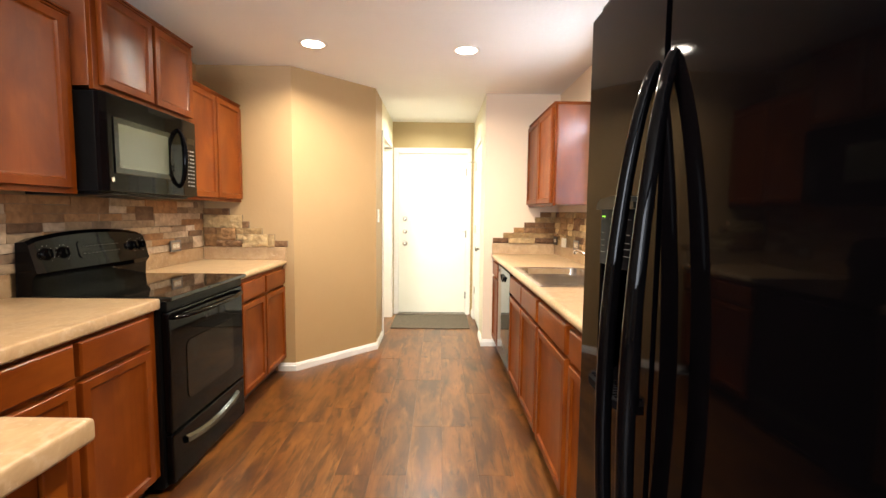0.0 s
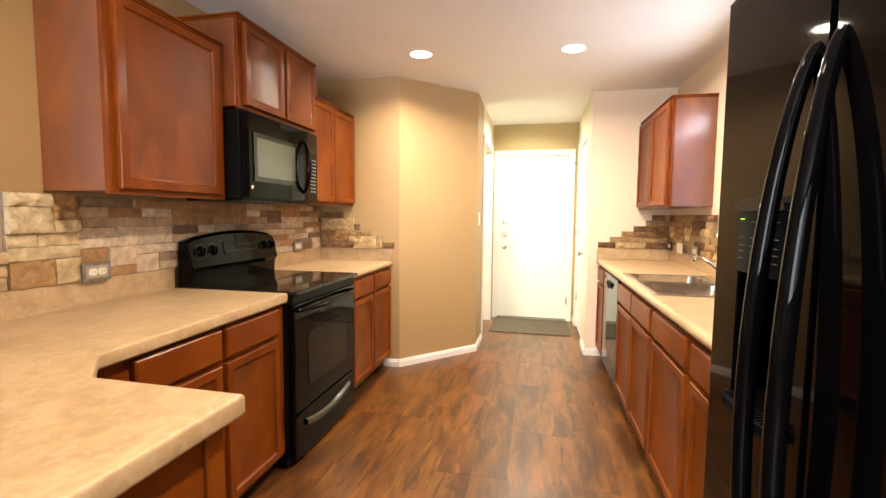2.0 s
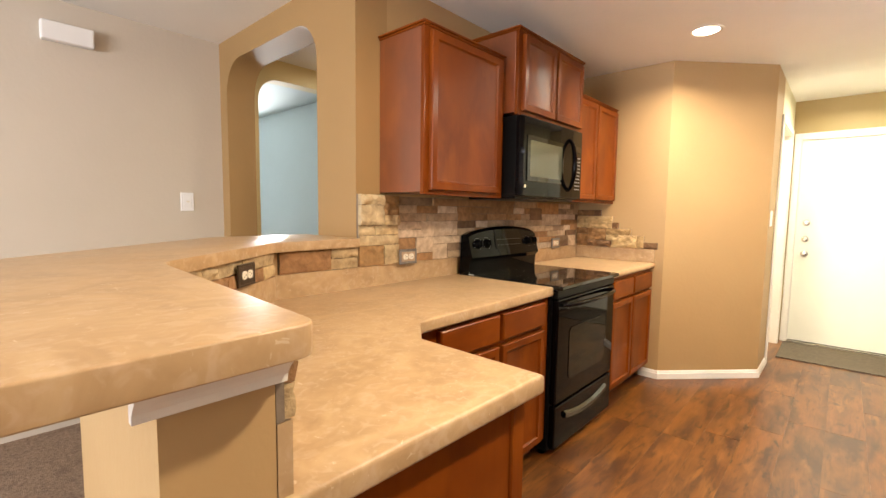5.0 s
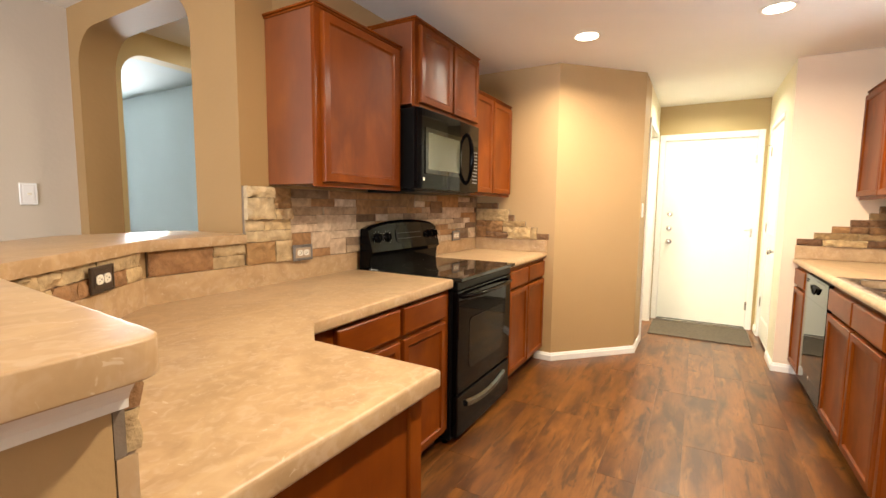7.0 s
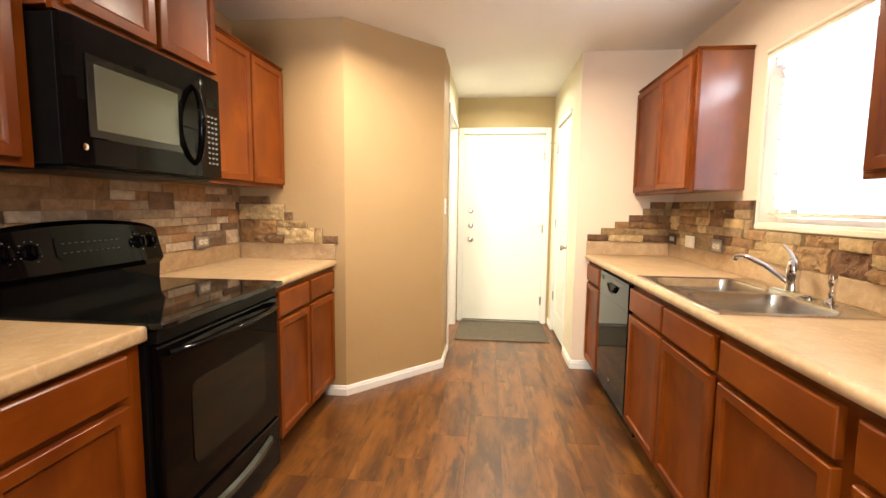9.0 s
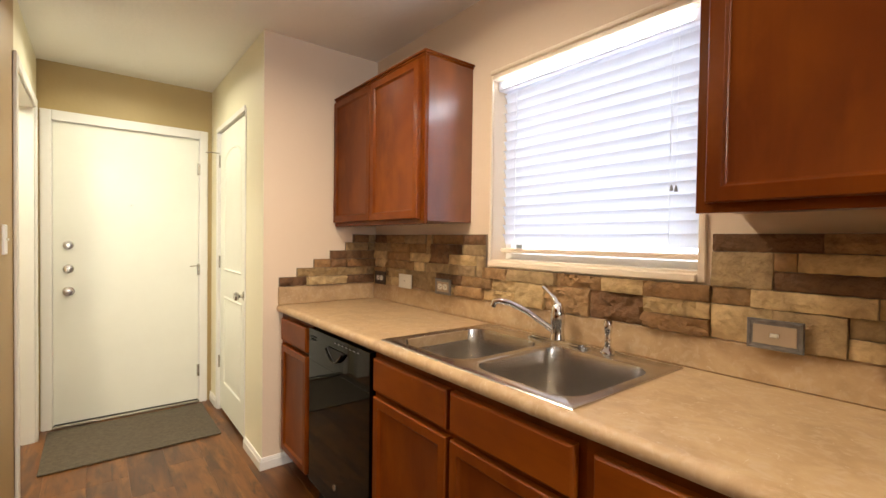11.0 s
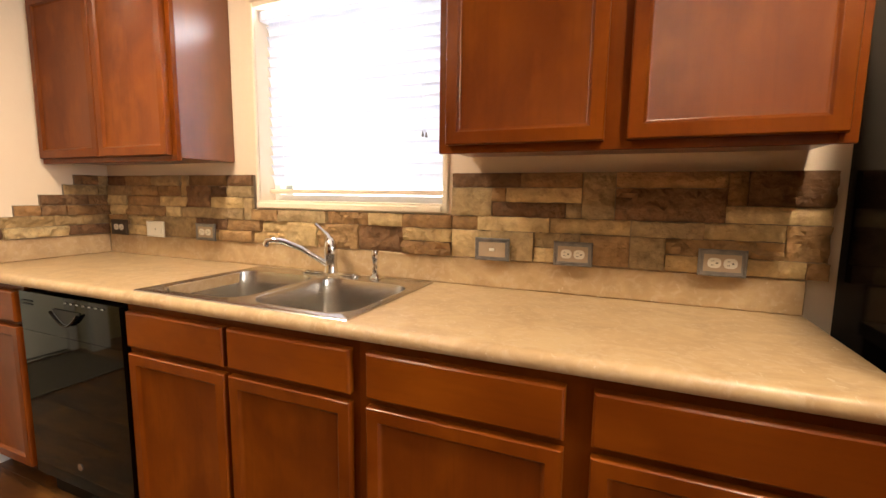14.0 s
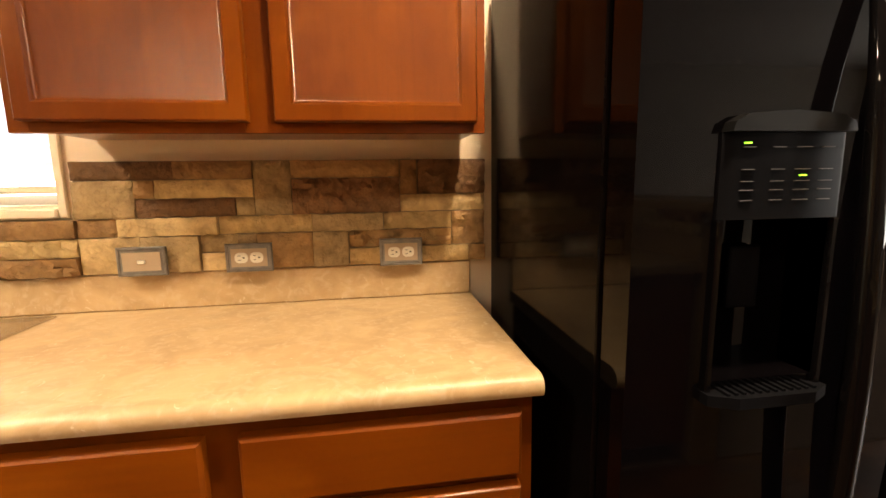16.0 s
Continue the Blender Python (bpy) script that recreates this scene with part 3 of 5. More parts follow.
def closet_door():
    """A white moulded two-panel door with an arched upper panel."""
    d = setting(thing("door_2", "", "", pose(CX1, 4.975, 0, 0, 0, -90)), "white painted two panel closet door, shut, with a satin knob")
    w, h = 0.366, 2.045
    bm = bmesh.new()
    box(bm, -w, w, 0.012, 0.047, 0.02, h, 0.002)
    part("door_leaf", bm, M_DOORP, d)

    def raised(name, outline):
        bm = bmesh.new()
        cx = sum(p[0] for p in outline) / len(outline)
        cz = sum(p[1] for p in outline) / len(outline)
        loops = []
        for shrink, y in ((0.0, 0.012), (0.010, 0.006), (0.022, 0.014), (0.034, 0.014), (0.055, 0.008)):
            loops.append([bm.verts.new((x - math.copysign(min(shrink, abs(x - cx)), x - cx), y, z - math.copysign(min(shrink, abs(z - cz)), z - cz))) for x, z in outline])
        for a, b in zip(loops, loops[1:]):
            for k in range(len(a)):
                j = (k + 1) % len(a)
                bm.faces.new((a[k], a[j], b[j], b[k]))
        bm.faces.new(loops[-1])
        part(name, bm, M_DOORP, d, smooth=25)

    top = [(-0.24, 1.04), (0.24, 1.04), (0.24, 1.80)] + [(0.24 * math.cos(a), 1.80 + 0.10 * math.sin(a)) for a in [radians(180 * k / 10) for k in range(1, 10)]] + [(-0.24, 1.80)]
    raised("panel", top)
    raised("panel", [(-0.24, 0.22), (0.24, 0.22), (0.24, 0.86), (-0.24, 0.86)])
    shape("door_jamb", M_TRIM, d, (-0.375, -0.368, 0.0, 0.11, 0, 2.055), (0.368, 0.375, 0.0, 0.11, 0, 2.055), (-0.368, 0.368, 0.0, 0.11, 2.048, 2.055))
    shape("door_casing", M_TRIM, d, (-0.412, -0.370, -0.010, -0.001, 0, 2.085), (0.370, 0.385, -0.006, -0.001, 0, 2.065), (-0.3699, 0.3699, -0.010, -0.001, 2.05, 2.085), bevel=0.002)
    bm = bmesh.new()
    lathe(bm, [(0.030, 0), (0.030, 0.005), (0.011, 0.010), (0.010, 0.028), (0.022, 0.036), (0.027, 0.048), (0.024, 0.058), (0.0, 0.062)], pose(0.30, 0.012, 0.915, 90, 0, 0), 20)
    part("door_knob", bm, M_NICKEL, d)
    for z in (0.36, 1.10, 1.84):
        hinge(d, pose(-0.367, 0.006, z))
    bm = bmesh.new()
    sweep(bm, [(-0.37, 0.004, 1.90), (-0.365, -0.05, 1.90), (-0.385, -0.085, 1.90)], 0.004, 8)
    part("door_stop", bm, M_NICKEL, d)


closet_door()

frame_u = setting(thing("door_3", "", "", pose(CX0, 4.995, 0)), "white painted frame of the open utility doorway")
shape("door_jamb", M_TRIM, frame_u, (-0.112, 0.002, -0.425, -0.407, 0, 2.07), (-0.112, 0.002, 0.407, 0.425, 0, 2.07), (-0.112, 0.002, -0.407, 0.407, 2.05, 2.07))
shape("door_casing", M_TRIM, frame_u, (0.002, 0.016, -0.47, -0.413, 0, 2.115), (0.002, 0.016, 0.413, 0.47, 0, 2.115), (0.002, 0.016, -0.4129, 0.4129, 2.058, 2.115), bevel=0.003)

doormat = thing("doormat", "dark brown ribbed rubber doormat lying before the back door", "doormat", pose(0.125, 5.195, 0.002))
bm = bmesh.new()
box(bm, -0.445, 0.445, -0.33, 0.33, 0, 0.008, 0.003)
part("mat", bm, M_MAT, doormat)


# ---- kitchen window and its blind ----
def kitchen_window():
    wn = setting(thing("window_1", "", "", pose(XR, 0, 0)), "cream trimmed kitchen window behind a closed white blind")
    bm = bmesh.new()
    t = 0.022
    box(bm, -0.012, 0.0, WY0 - t, WY0, WZ0 - 0.03, WZ1 + t, 0.003)
    box(bm, -0.012, 0.0, WY1, WY1 + 0.012, WZ0 - 0.03, WZ1 + t, 0.003)
    box(bm, -0.022, 0.0, WY0, WY1, WZ0 - 0.03, WZ0 - 0.004, 0.004)
    box(bm, -0.014, 0.0, WY0, WY1, WZ1, WZ1 + t, 0.004)
    box(bm, -0.020, 0.0, WY0 - t, WY1 + 0.012, WZ1 + t, WZ1 + t + 0.020, 0.005)
    part("window_trim", bm, M_SASH, wn)
    shape("window_frame", M_TRIM, wn, (0.09, 0.13, WY0, WY0 + 0.03, WZ0, WZ1), (0.09, 0.13, WY1 - 0.03, WY1, WZ0, WZ1),
          (0.09, 0.13, WY0 + 0.03, WY1 - 0.03, WZ0, WZ0 + 0.03), (0.09, 0.13, WY0 + 0.03, WY1 - 0.03, WZ1 - 0.03, WZ1))
    pane = shape("pane", M_GLASS, wn, (0.108, 0.112, WY0 + 0.03, WY1 - 0.03, WZ0 + 0.03, WZ1 - 0.03))
    pane.visible_shadow = False
    shape("window_sill", M_SASH, wn, (-0.004, 0.09, WY0, WY1, WZ0 - 0.004, WZ0 + 0.004))


kitchen_window()

blind = thing("window_blind", "closed white slatted blind hanging in the kitchen window", "blind", pose(XR + 0.045, 0, WZ0))
shape("head_rail", M_SLAT, blind, (-0.025, 0.025, WY0 + 0.006, WY1 - 0.006, 0.765, 0.805), bevel=0.003)
for i in range(17):
    zc = 0.095 + i * 0.0418
    bm = bmesh.new()
    rows = []
    for k in range(5):
        u = -0.025 + 0.0125 * k
        bulge = 0.004 * (1 - (u / 0.025) ** 2)
        a = radians(66)
        rows.append((u * math.cos(a) - bulge * math.sin(a), u * math.sin(a) + bulge * math.cos(a)))
    la = [bm.verts.new((-x, WY0 + 0.010, zc + z)) for x, z in rows]
    lb = [bm.verts.new((-x, WY1 - 0.030, zc + z)) for x, z in rows]
    for k in range(4):
        bm.faces.new((la[k], la[k + 1], lb[k + 1], lb[k]))
    bmesh.ops.solidify(bm, geom=bm.faces[:], thickness=0.0016)
    part("slat", bm, M_SLAT, blind)
shape("bottom_rail", M_SASH, blind, (-0.024, 0.024, WY0 + 0.010, WY1 - 0.030, 0.035, 0.055), bevel=0.004)
for y in (WY0 + 0.10, WY1 - 0.12):
    bm = bmesh.new()
    sweep(bm, [(-0.028, y, 0.78), (-0.028, y, 0.05)], 0.0009, 6)
    part("ladder_cord", bm, M_WHITEP, blind)
for y, z in ((2.397, 0.268), (2.383, 0.264)):
    bm = bmesh.new()
    sweep(bm, [(-0.032, y, 0.78), (-0.032, y, z)], 0.0005, 6)
    part("pull_cord", bm, M_WHITEP, blind)
    bm = bmesh.new()
    lathe(bm, [(0.002, 0.02), (0.004, 0.012), (0.006, 0.0), (0.0, 0.0)], pose(-0.032, y, z - 0.015), 10)
    part("tassel", bm, M_MARK, blind)


# ---- cabinets ----
def panel_door(name, parent, x0, x1, z0, z1, y=-0.020, slab=False, mat=None):
    """A framed door, its field sunk behind a bevelled moulding, or a plain drawer front with a bevelled edge."""
    bm = bmesh.new()
    box(bm, x0, x1, y, -0.001, z0, z1)
    bmesh.ops.recalc_face_normals(bm, faces=bm.faces)
    front = min(bm.faces, key=lambda f: f.calc_center_median().y)
    if slab:
        steps = ((0.003, 0.0035), (0.006, 0.0030), (0.003, 0.0))
    else:
        steps = ((0.002, 0.0030), (0.003, 0.0020), (0.044, 0.0), (0.002, -0.0012), (0.003, -0.0045), (0.009, -0.0050), (0.003, -0.0008))
    for thickness, depth in steps:
        bmesh.ops.inset_region(bm, faces=[front], thickness=thickness, depth=depth)
    return part(name, bm, mat or M_WOOD, parent, smooth=0 if slab else 36)


def upper_cabinet(m, width, z0, z1, depth, doors, label, group="upper cabinets", ends=(True, True)):
    c = thing("upper_cabinet", label, "cabinet", m, group)
    shape("carcass", M_WOODP, c, (0.0, width, 0.020, depth, z0 + 0.012, z1), bevel=0.001)
    bm = bmesh.new()
    edges = [0.0] + [v for d in doors for v in d] + [width]
    for a, b in zip(edges[::2], edges[1::2]):
        box(bm, a, b, -0.0, 0.0195, z0, z1, 0.001)
    for a, b in zip(edges[1::2], edges[2::2]):
        box(bm, a, b, 0.0, 0.0195, z0, z0 + 0.035)
        box(bm, a, b, 0.0, 0.0195, z1 - 0.035, z1)
    part("face_frame", bm, M_WOOD, c, smooth=0)
    bm = bmesh.new()
    e0, e1 = (0.010 if ends[0] else 0.0), (0.010 if ends[1] else 0.0)
    for o, za, zb in ((0.006, z1 - 0.012, z1 - 0.002), (0.014, z1 - 0.002, z1 + 0.008)):
        box(bm, -e0 * o / 0.010, width + e1 * o / 0.010, -o, depth, za, zb, 0.002)
    part("crown", bm, M_WOODH, c, smooth=0)
    for a, b in doors:
        panel_door("door", c, a - 0.012, b + 0.012, z0 + 0.022, z1 - 0.026)
    return c


def base_cabinet(m, width, depth, fronts, label, group="base cabinets", height=0.868, box_top=0.868):
    """fronts: (x0, x1) spans, each with a drawer front over a door."""
    c = thing("base_cabinet", label, "cabinet", m, group)
    shape("carcass", M_WOOD, c, (0.0, width, 0.020, depth, 0.10, box_top))
    bm = bmesh.new()
    edges = [0.0] + [v for d in fronts for v in d] + [width]
    for a, b in zip(edges[::2], edges[1::2]):
        if b - a > 0.002:
            box(bm, a, b, 0.0, 0.0195, 0.10, height)
    for a, b in zip(edges[1::2], edges[2::2]):
        for za, zb in ((0.10, 0.13), (0.69, 0.73), (0.83, height)):
            box(bm, a, b, 0.0, 0.0195, za, zb)
        box(bm, a, b, 0.012, 0.0195, 0.13, 0.83)
    part("face_frame", bm, M_WOOD, c, smooth=0)
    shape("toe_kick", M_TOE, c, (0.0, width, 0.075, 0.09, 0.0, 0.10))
    for a, b in fronts:
        panel_door("drawer_front", c, a - 0.010, b + 0.010, 0.722, 0.842, slab=True, mat=M_WOODH)
        panel_door("door", c, a - 0.010, b + 0.010, 0.118, 0.700)
    return c


WOODY = "reddish brown stained maple"
# east run: local x runs toward the camera's start
EB = 0.755
base_cabinet(pose(EB, YE - 0.002, 0, 0, 0, -90), 0.435, 0.585, [(0.060, 0.395)], WOODY + " base cabinet beside the dishwasher")
base_cabinet(pose(EB, 3.195, 0, 0, 0, -90), 0.908, 0.585, [(0.030, 0.440), (0.478, 0.880)], WOODY + " sink cabinet with two false drawers", box_top=0.70)
base_cabinet(pose(EB, 2.286, 0, 0, 0, -90), 1.071, 0.585, [(0.040, 0.505), (0.580, 1.035)], WOODY + " wide base cabinet beside the refrigerator")
upper_cabinet(pose(1.065, YE - 0.002, 0, 0, 0, -90), 0.915, 1.355, 2.110, 0.279, [(0.035, 0.445), (0.475, 0.880)],
              WOODY + " upper cabinet beside the end wall", ends=(False, True))
upper_cabinet(pose(1.065, 2.205, 0, 0, 0, -90), 0.980, 1.355, 2.110, 0.279, [(0.040, 0.452), (0.530, 0.945)],
              WOODY + " upper cabinet beside the kitchen window")
# west run: local x runs toward the back door
WB = -1.030
base_cabinet(pose(WB, 0.985, 0, 0, 0, 90), 0.940, 0.630, [(0.115, 0.475), (0.520, 0.865)], WOODY + " base cabinet beside the peninsula")
base_cabinet(pose(WB, 2.695, 0, 0, 0, 90), 0.834, 0.630, [(0.060, 0.400), (0.440, 0.800)], WOODY + " base cabinet beside the pantry wall")
upper_cabinet(pose(-1.360, 1.345, 0, 0, 0, 90), 0.618, 1.360, 2.115, 0.304, [(0.045, 0.555)], WOODY + " single door upper cabinet", ends=(True, False))
upper_cabinet(pose(-1.270, 1.965, 0, 0, 0, 90), 0.760, 1.810, 2.255, 0.394, [(0.045, 0.362), (0.410, 0.722)], WOODY + " short deep upper cabinet over the microwave")
upper_cabinet(pose(-1.345, 2.727, 0, 0, 0, 90), 0.802, 1.360, 2.100, 0.319, [(0.045, 0.380), (0.420, 0.762)], WOODY + " upper cabinet beside the pantry wall", ends=(False, False))

# peninsula cabinet under the worktop
pen = thing("base_cabinet", WOODY + " peninsula cabinet with a plain end panel", "cabinet", pose(0, 0, 0), "base cabinets")
bm = bmesh.new()
prism(bm, [(-1.035, 0.93), (-0.87, 0.79), (-0.49, 0.785), (-0.49, 0.190), (-1.21, 0.25), (-1.63, 0.82), (-1.63, 0.982), (-1.035, 0.982)], 0.10, 0.860)
part("carcass", bm, M_WOOD, pen, smooth=0)
bm = bmesh.new()
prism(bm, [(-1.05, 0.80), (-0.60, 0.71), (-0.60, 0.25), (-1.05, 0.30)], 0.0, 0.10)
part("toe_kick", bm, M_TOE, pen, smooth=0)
shape("end_panel", M_WOOD, pen, (-0.489, -0.470, 0.192, 0.740, 0.10, 0.860), bevel=0.002)
shape("corner_post", M_WOOD, pen, (-0.491, -0.463, 0.742, 0.790, 0.10, 0.860), bevel=0.002)


# ---- worktops ----
def nosed_slab(bm, outline, z0, z1, r=0.012):
    """A slab over an outline, its edges rounded over top and bottom."""
    start = set(bm.verts)
    prism(bm, outline, z0, z1)
    edges = [e for e in bm.edges if e.verts[0] not in start and abs(e.verts[0].co.z - e.verts[1].co.z) < 1e-5]
    bmesh.ops.recalc_face_normals(bm, faces=bm.faces)
    bmesh.ops.bevel(bm, geom=edges, offset=r, segments=3, affect="EDGES", profile=0.5)


def chain_round(points, radii, n=5):
    """Rounds the corners of an outline."""
    out = []
    for i, p in enumerate(points):
        r = radii.get(i, 0)
        p = Vector(p)
        if not r:
            out.append((p.x, p.y))
            continue
        a = (Vector(points[i - 1]) - p).normalized() * r
        b = (Vector(points[(i + 1) % len(points)]) - p).normalized() * r
        for k in range(n + 1):
            t = k / n
            q = p + a * (1 - t) ** 2 + b * t ** 2
            out.append((q.x, q.y))
    return out


def nosed_run(bm, x_edge, x_wall, y0, y1, z0, z1):
    """A straight laminate run: rolled front nose, flat top."""
    s = 1 if x_wall > x_edge else -1
    h = z1 - z0
    prof = [(0.055, z0), (0.012, z0), (0.004, z0 + 0.004), (0.0, z0 + 0.012), (0.0, z1 - 0.016), (0.004, z1 - 0.006), (0.013, z1), (0.026, z1 + 0.0015), (0.055, z1)]
    rings = [[bm.verts.new((x_edge + s * o, y, z)) for o, z in prof] for y in (y0, y1)]
    for k in range(len(prof)):
        j = (k + 1) % len(prof)
        bm.faces.new((rings[0][k], rings[0][j], rings[1][j], rings[1][k]))
    bm.faces.new(rings[0])
    bm.faces.new(rings[1][::-1])


ZC = 0.908
east_top = thing("worktop", "long beige mottled laminate worktop with a low upstand", "worktop", pose(0, 0, 0))
SX0, SX1, SY0, SY1 = 0.772, 1.262, 2.350, 3.115
bm = bmesh.new()
nosed_run(bm, 0.720, XR, 1.205, YE, 0.870, ZC)
for b in ((0.775, SX0 + 0.003, 1.205, YE), (SX1, XR, 1.205, YE), (SX0 + 0.003, SX1, 1.205, SY0), (SX0 + 0.003, SX1, SY1, YE)):
    box(bm, b[0], b[1], b[2], b[3], 0.870, ZC)
part("top", bm, M_LAM, east_top)
shape("upstand", M_LAM, east_top, (1.325, XR, 1.205, YE, ZC, 1.010), (0.725, 1.325, YE - 0.020, YE, ZC, 1.010), bevel=0.004)

west_top = thing("worktop", "beige mottled laminate corner worktop running into the peninsula", "worktop", pose(0, 0, 0))
bm = bmesh.new()
nosed_slab(bm, chain_round([(XL, 1.928), (-1.002, 1.928), (-0.985, 0.960), (-0.838, 0.822), (-0.428, 0.814), (-0.440, 0.172), (-1.205, 0.217), (XL, 0.777)], {}, 4), 0.860, ZC + 0.001, 0.010)
part("top", bm, M_LAM, west_top)
bm = bmesh.new()
prism(bm, [(XL, 1.928), (XL + 0.02, 1.928), (XL + 0.02, 0.785), (-1.197, 0.237), (-0.450, 0.192), (-0.452, 0.172), (-1.205, 0.217), (XL, 0.777)], ZC, 1.010)
part("upstand", bm, M_LAM, west_top, smooth=0)

small_top = thing("worktop", "short beige mottled laminate worktop beside the range", "worktop", pose(0, 0, 0))
bm = bmesh.new()
nosed_run(bm, -0.998, XL, 2.693, YP, 0.870, ZC)
box(bm, XL, -1.053, 2.693, YP, 0.870, ZC)
part("top", bm, M_LAM, small_top)
shape("upstand", M_LAM, small_top, (XL, XL + 0.02, 2.693, YP, ZC, 1.010), (XL + 0.02, -1.00, YP - 0.02, YP, ZC, 1.010), bevel=0.004)

# raised bar on its half wall
half = wall_of("wall_bar", M_TAN, [(-0.452, 0.170), (-0.452, 0.040), (-1.29, 0.090), (-1.81, 0.69), (-1.81, 1.198), (XL, 1.198), (XL, 0.775), (-1.205, 0.215)],
               "tan painted half wall carrying the raised bar", 0.0, 1.108)
bar = thing("bar_top", "beige mottled laminate raised bar top with rounded corners", "bar counter", pose(0, 0, 0))
bm = bmesh.new()
nosed_slab(bm, chain_round([(-0.392, 0.200), (-1.170, 0.246), (-1.615, 0.765), (-1.632, 1.197), (-2.11, 1.197), (-2.11, 0.70), (-1.36, -0.19), (-0.392, -0.215)],
                           {0: 0.035, 1: 0.05, 2: 0.06, 5: 0.06, 6: 0.06, 7: 0.06}, 5), 1.109, 1.150, 0.003)
part("top", bm, M_LAM, bar)
trim = thing("bar_moulding", "short white painted crown moulding under the raised bar end", "moulding", pose(0, 0, 0))
bm = bmesh.new()
prof = [(0.0, 1.108), (0.030, 1.108), (0.030, 1.101), (0.024, 1.095), (0.016, 1.086), (0.011, 1.078), (0.010, 1.068), (0.0, 1.068)]
rings = [[bm.verts.new((-0.452 + o, y, z)) for o, z in prof] for y in (0.016, 0.182)]
for k in range(len(prof)):
    j = (k + 1) % len(prof)
    bm.faces.new((rings[0][k], rings[0][j], rings[1][j], rings[1][k]))
bm.faces.new(rings[0])
bm.faces.new(rings[-1][::-1])
part("moulding", bm, M_TRIM, trim, smooth=0)


# ---- sink and faucet ----
sink = thing("sink", "double bowl stainless steel drop in sink set in the laminate worktop", "sink", pose(0, 0, 0))
YM = (2.322 + 3.155) / 2


def sink_half(y0, y1, b0, b1, name):
    bm = bmesh.new()
    x0, x1, bx0, bx1 = 0.748, 1.300, 0.795, 1.195
    loops = []
    rim = round_rect((x0 + x1) / 2, (y0 + y1) / 2, x1 - x0, y1 - y0, 0.002)
    cx, cy, w, d = (bx0 + bx1) / 2, (b0 + b1) / 2, bx1 - bx0, b1 - b0
    spec = [(rim, ZC + 0.0005), (round_rect((x0 + x1) / 2, (y0 + y1) / 2, x1 - x0 - 0.008, y1 - y0 - 0.0001, 0.002), ZC + 0.005)]
    for grow, r, z in ((0.020, 0.085, ZC + 0.006), (0.006, 0.080, ZC + 0.004), (0.0, 0.075, ZC - 0.006), (-0.010, 0.070, ZC - 0.10), (-0.018, 0.065, ZC - 0.155),
                       (-0.040, 0.055, ZC - 0.172), (-0.080, 0.04, ZC - 0.178)):
        spec.append((round_rect(cx, cy, w + grow, d + grow, r), z))
    for pts, z in spec:
        loops.append([bm.verts.new((x, y, z)) for x, y in pts])
    for a, b in zip(loops, loops[1:]):
        for k in range(len(a)):
            j = (k + 1) % len(a)
            bm.faces.new((a[k], a[j], b[j], b[k]))
    bm.faces.new(loops[-1])
    part(name, bm, M_STEEL, sink, smooth=50)
    bm = bmesh.new()
    lathe(bm, [(0.042, 0.0), (0.042, 0.003), (0.034, 0.003), (0.028, 0.0015), (0.0, 0.0015)], pose(cx, cy, ZC - 0.1785), 24)
    part("drain", bm, M_CHROME, sink)


sink_half(YM, 3.155, YM + 0.022, 3.120, "bowl")
sink_half(2.322, YM, 2.357, YM - 0.022, "bowl")

faucet = thing("faucet", "chrome single lever kitchen faucet standing on the sink rim", "faucet", pose(1.245, 2.739, ZC + 0.006))
bm = bmesh.new()
prism(bm, round_rect(0, 0, 0.056, 0.262, 0.027, 6), 0.0, 0.010)
prism(bm, round_rect(0, 0, 0.040, 0.235, 0.019, 6), 0.010, 0.015)
part("base_plate", bm, M_CHROME, faucet, smooth=40)
bm = bmesh.new()
lathe(bm, [(0.028, 0.012), (0.025, 0.03), (0.023, 0.06), (0.026, 0.075), (0.027, 0.108), (0.023, 0.130), (0.014, 0.146), (0.0, 0.150)], Matrix(), 22)
part("body", bm, M_CHROME, faucet, smooth=50)
bm = bmesh.new()
sweep(bm, [(-0.010, 0.008, 0.042), (-0.03, 0.034, 0.066), (-0.062, 0.088, 0.106), (-0.095, 0.148, 0.134), (-0.110, 0.182, 0.141), (-0.118, 0.204, 0.136), (-0.121, 0.212, 0.116)],
      [0.012, 0.0115, 0.011, 0.011, 0.0115, 0.012, 0.012], 14)
part("spout", bm, M_CHROME, faucet, smooth=60)
bm = bmesh.new()
sweep(bm, [(0.0, 0.0, 0.140), (0.002, 0.014, 0.158), (-0.002, 0.040, 0.180), (-0.004, 0.066, 0.198)], [0.015, 0.012, 0.0075, 0.009], 12, flat=0.7)
part("lever", bm, M_CHROME, faucet, smooth=60)
spray = thing("side_spray", "chrome pull out spray standing in the sink rim beside the faucet", "faucet", pose(1.262, 2.548, ZC + 0.006))
bm = bmesh.new()
lathe(bm, [(0.024, 0.0), (0.022, 0.010), (0.014, 0.016), (0.013, 0.022), (0.0, 0.022)], Matrix(), 20)
part("collar", bm, M_CHROME, spray, smooth=50)
bm = bmesh.new()
lathe(bm, [(0.010, 0.020), (0.012, 0.045), (0.009, 0.055), (0.013, 0.075), (0.015, 0.095), (0.012, 0.108), (0.0, 0.112)], Matrix(), 18)
part("head", bm, M_CHROME, spray, smooth=50)


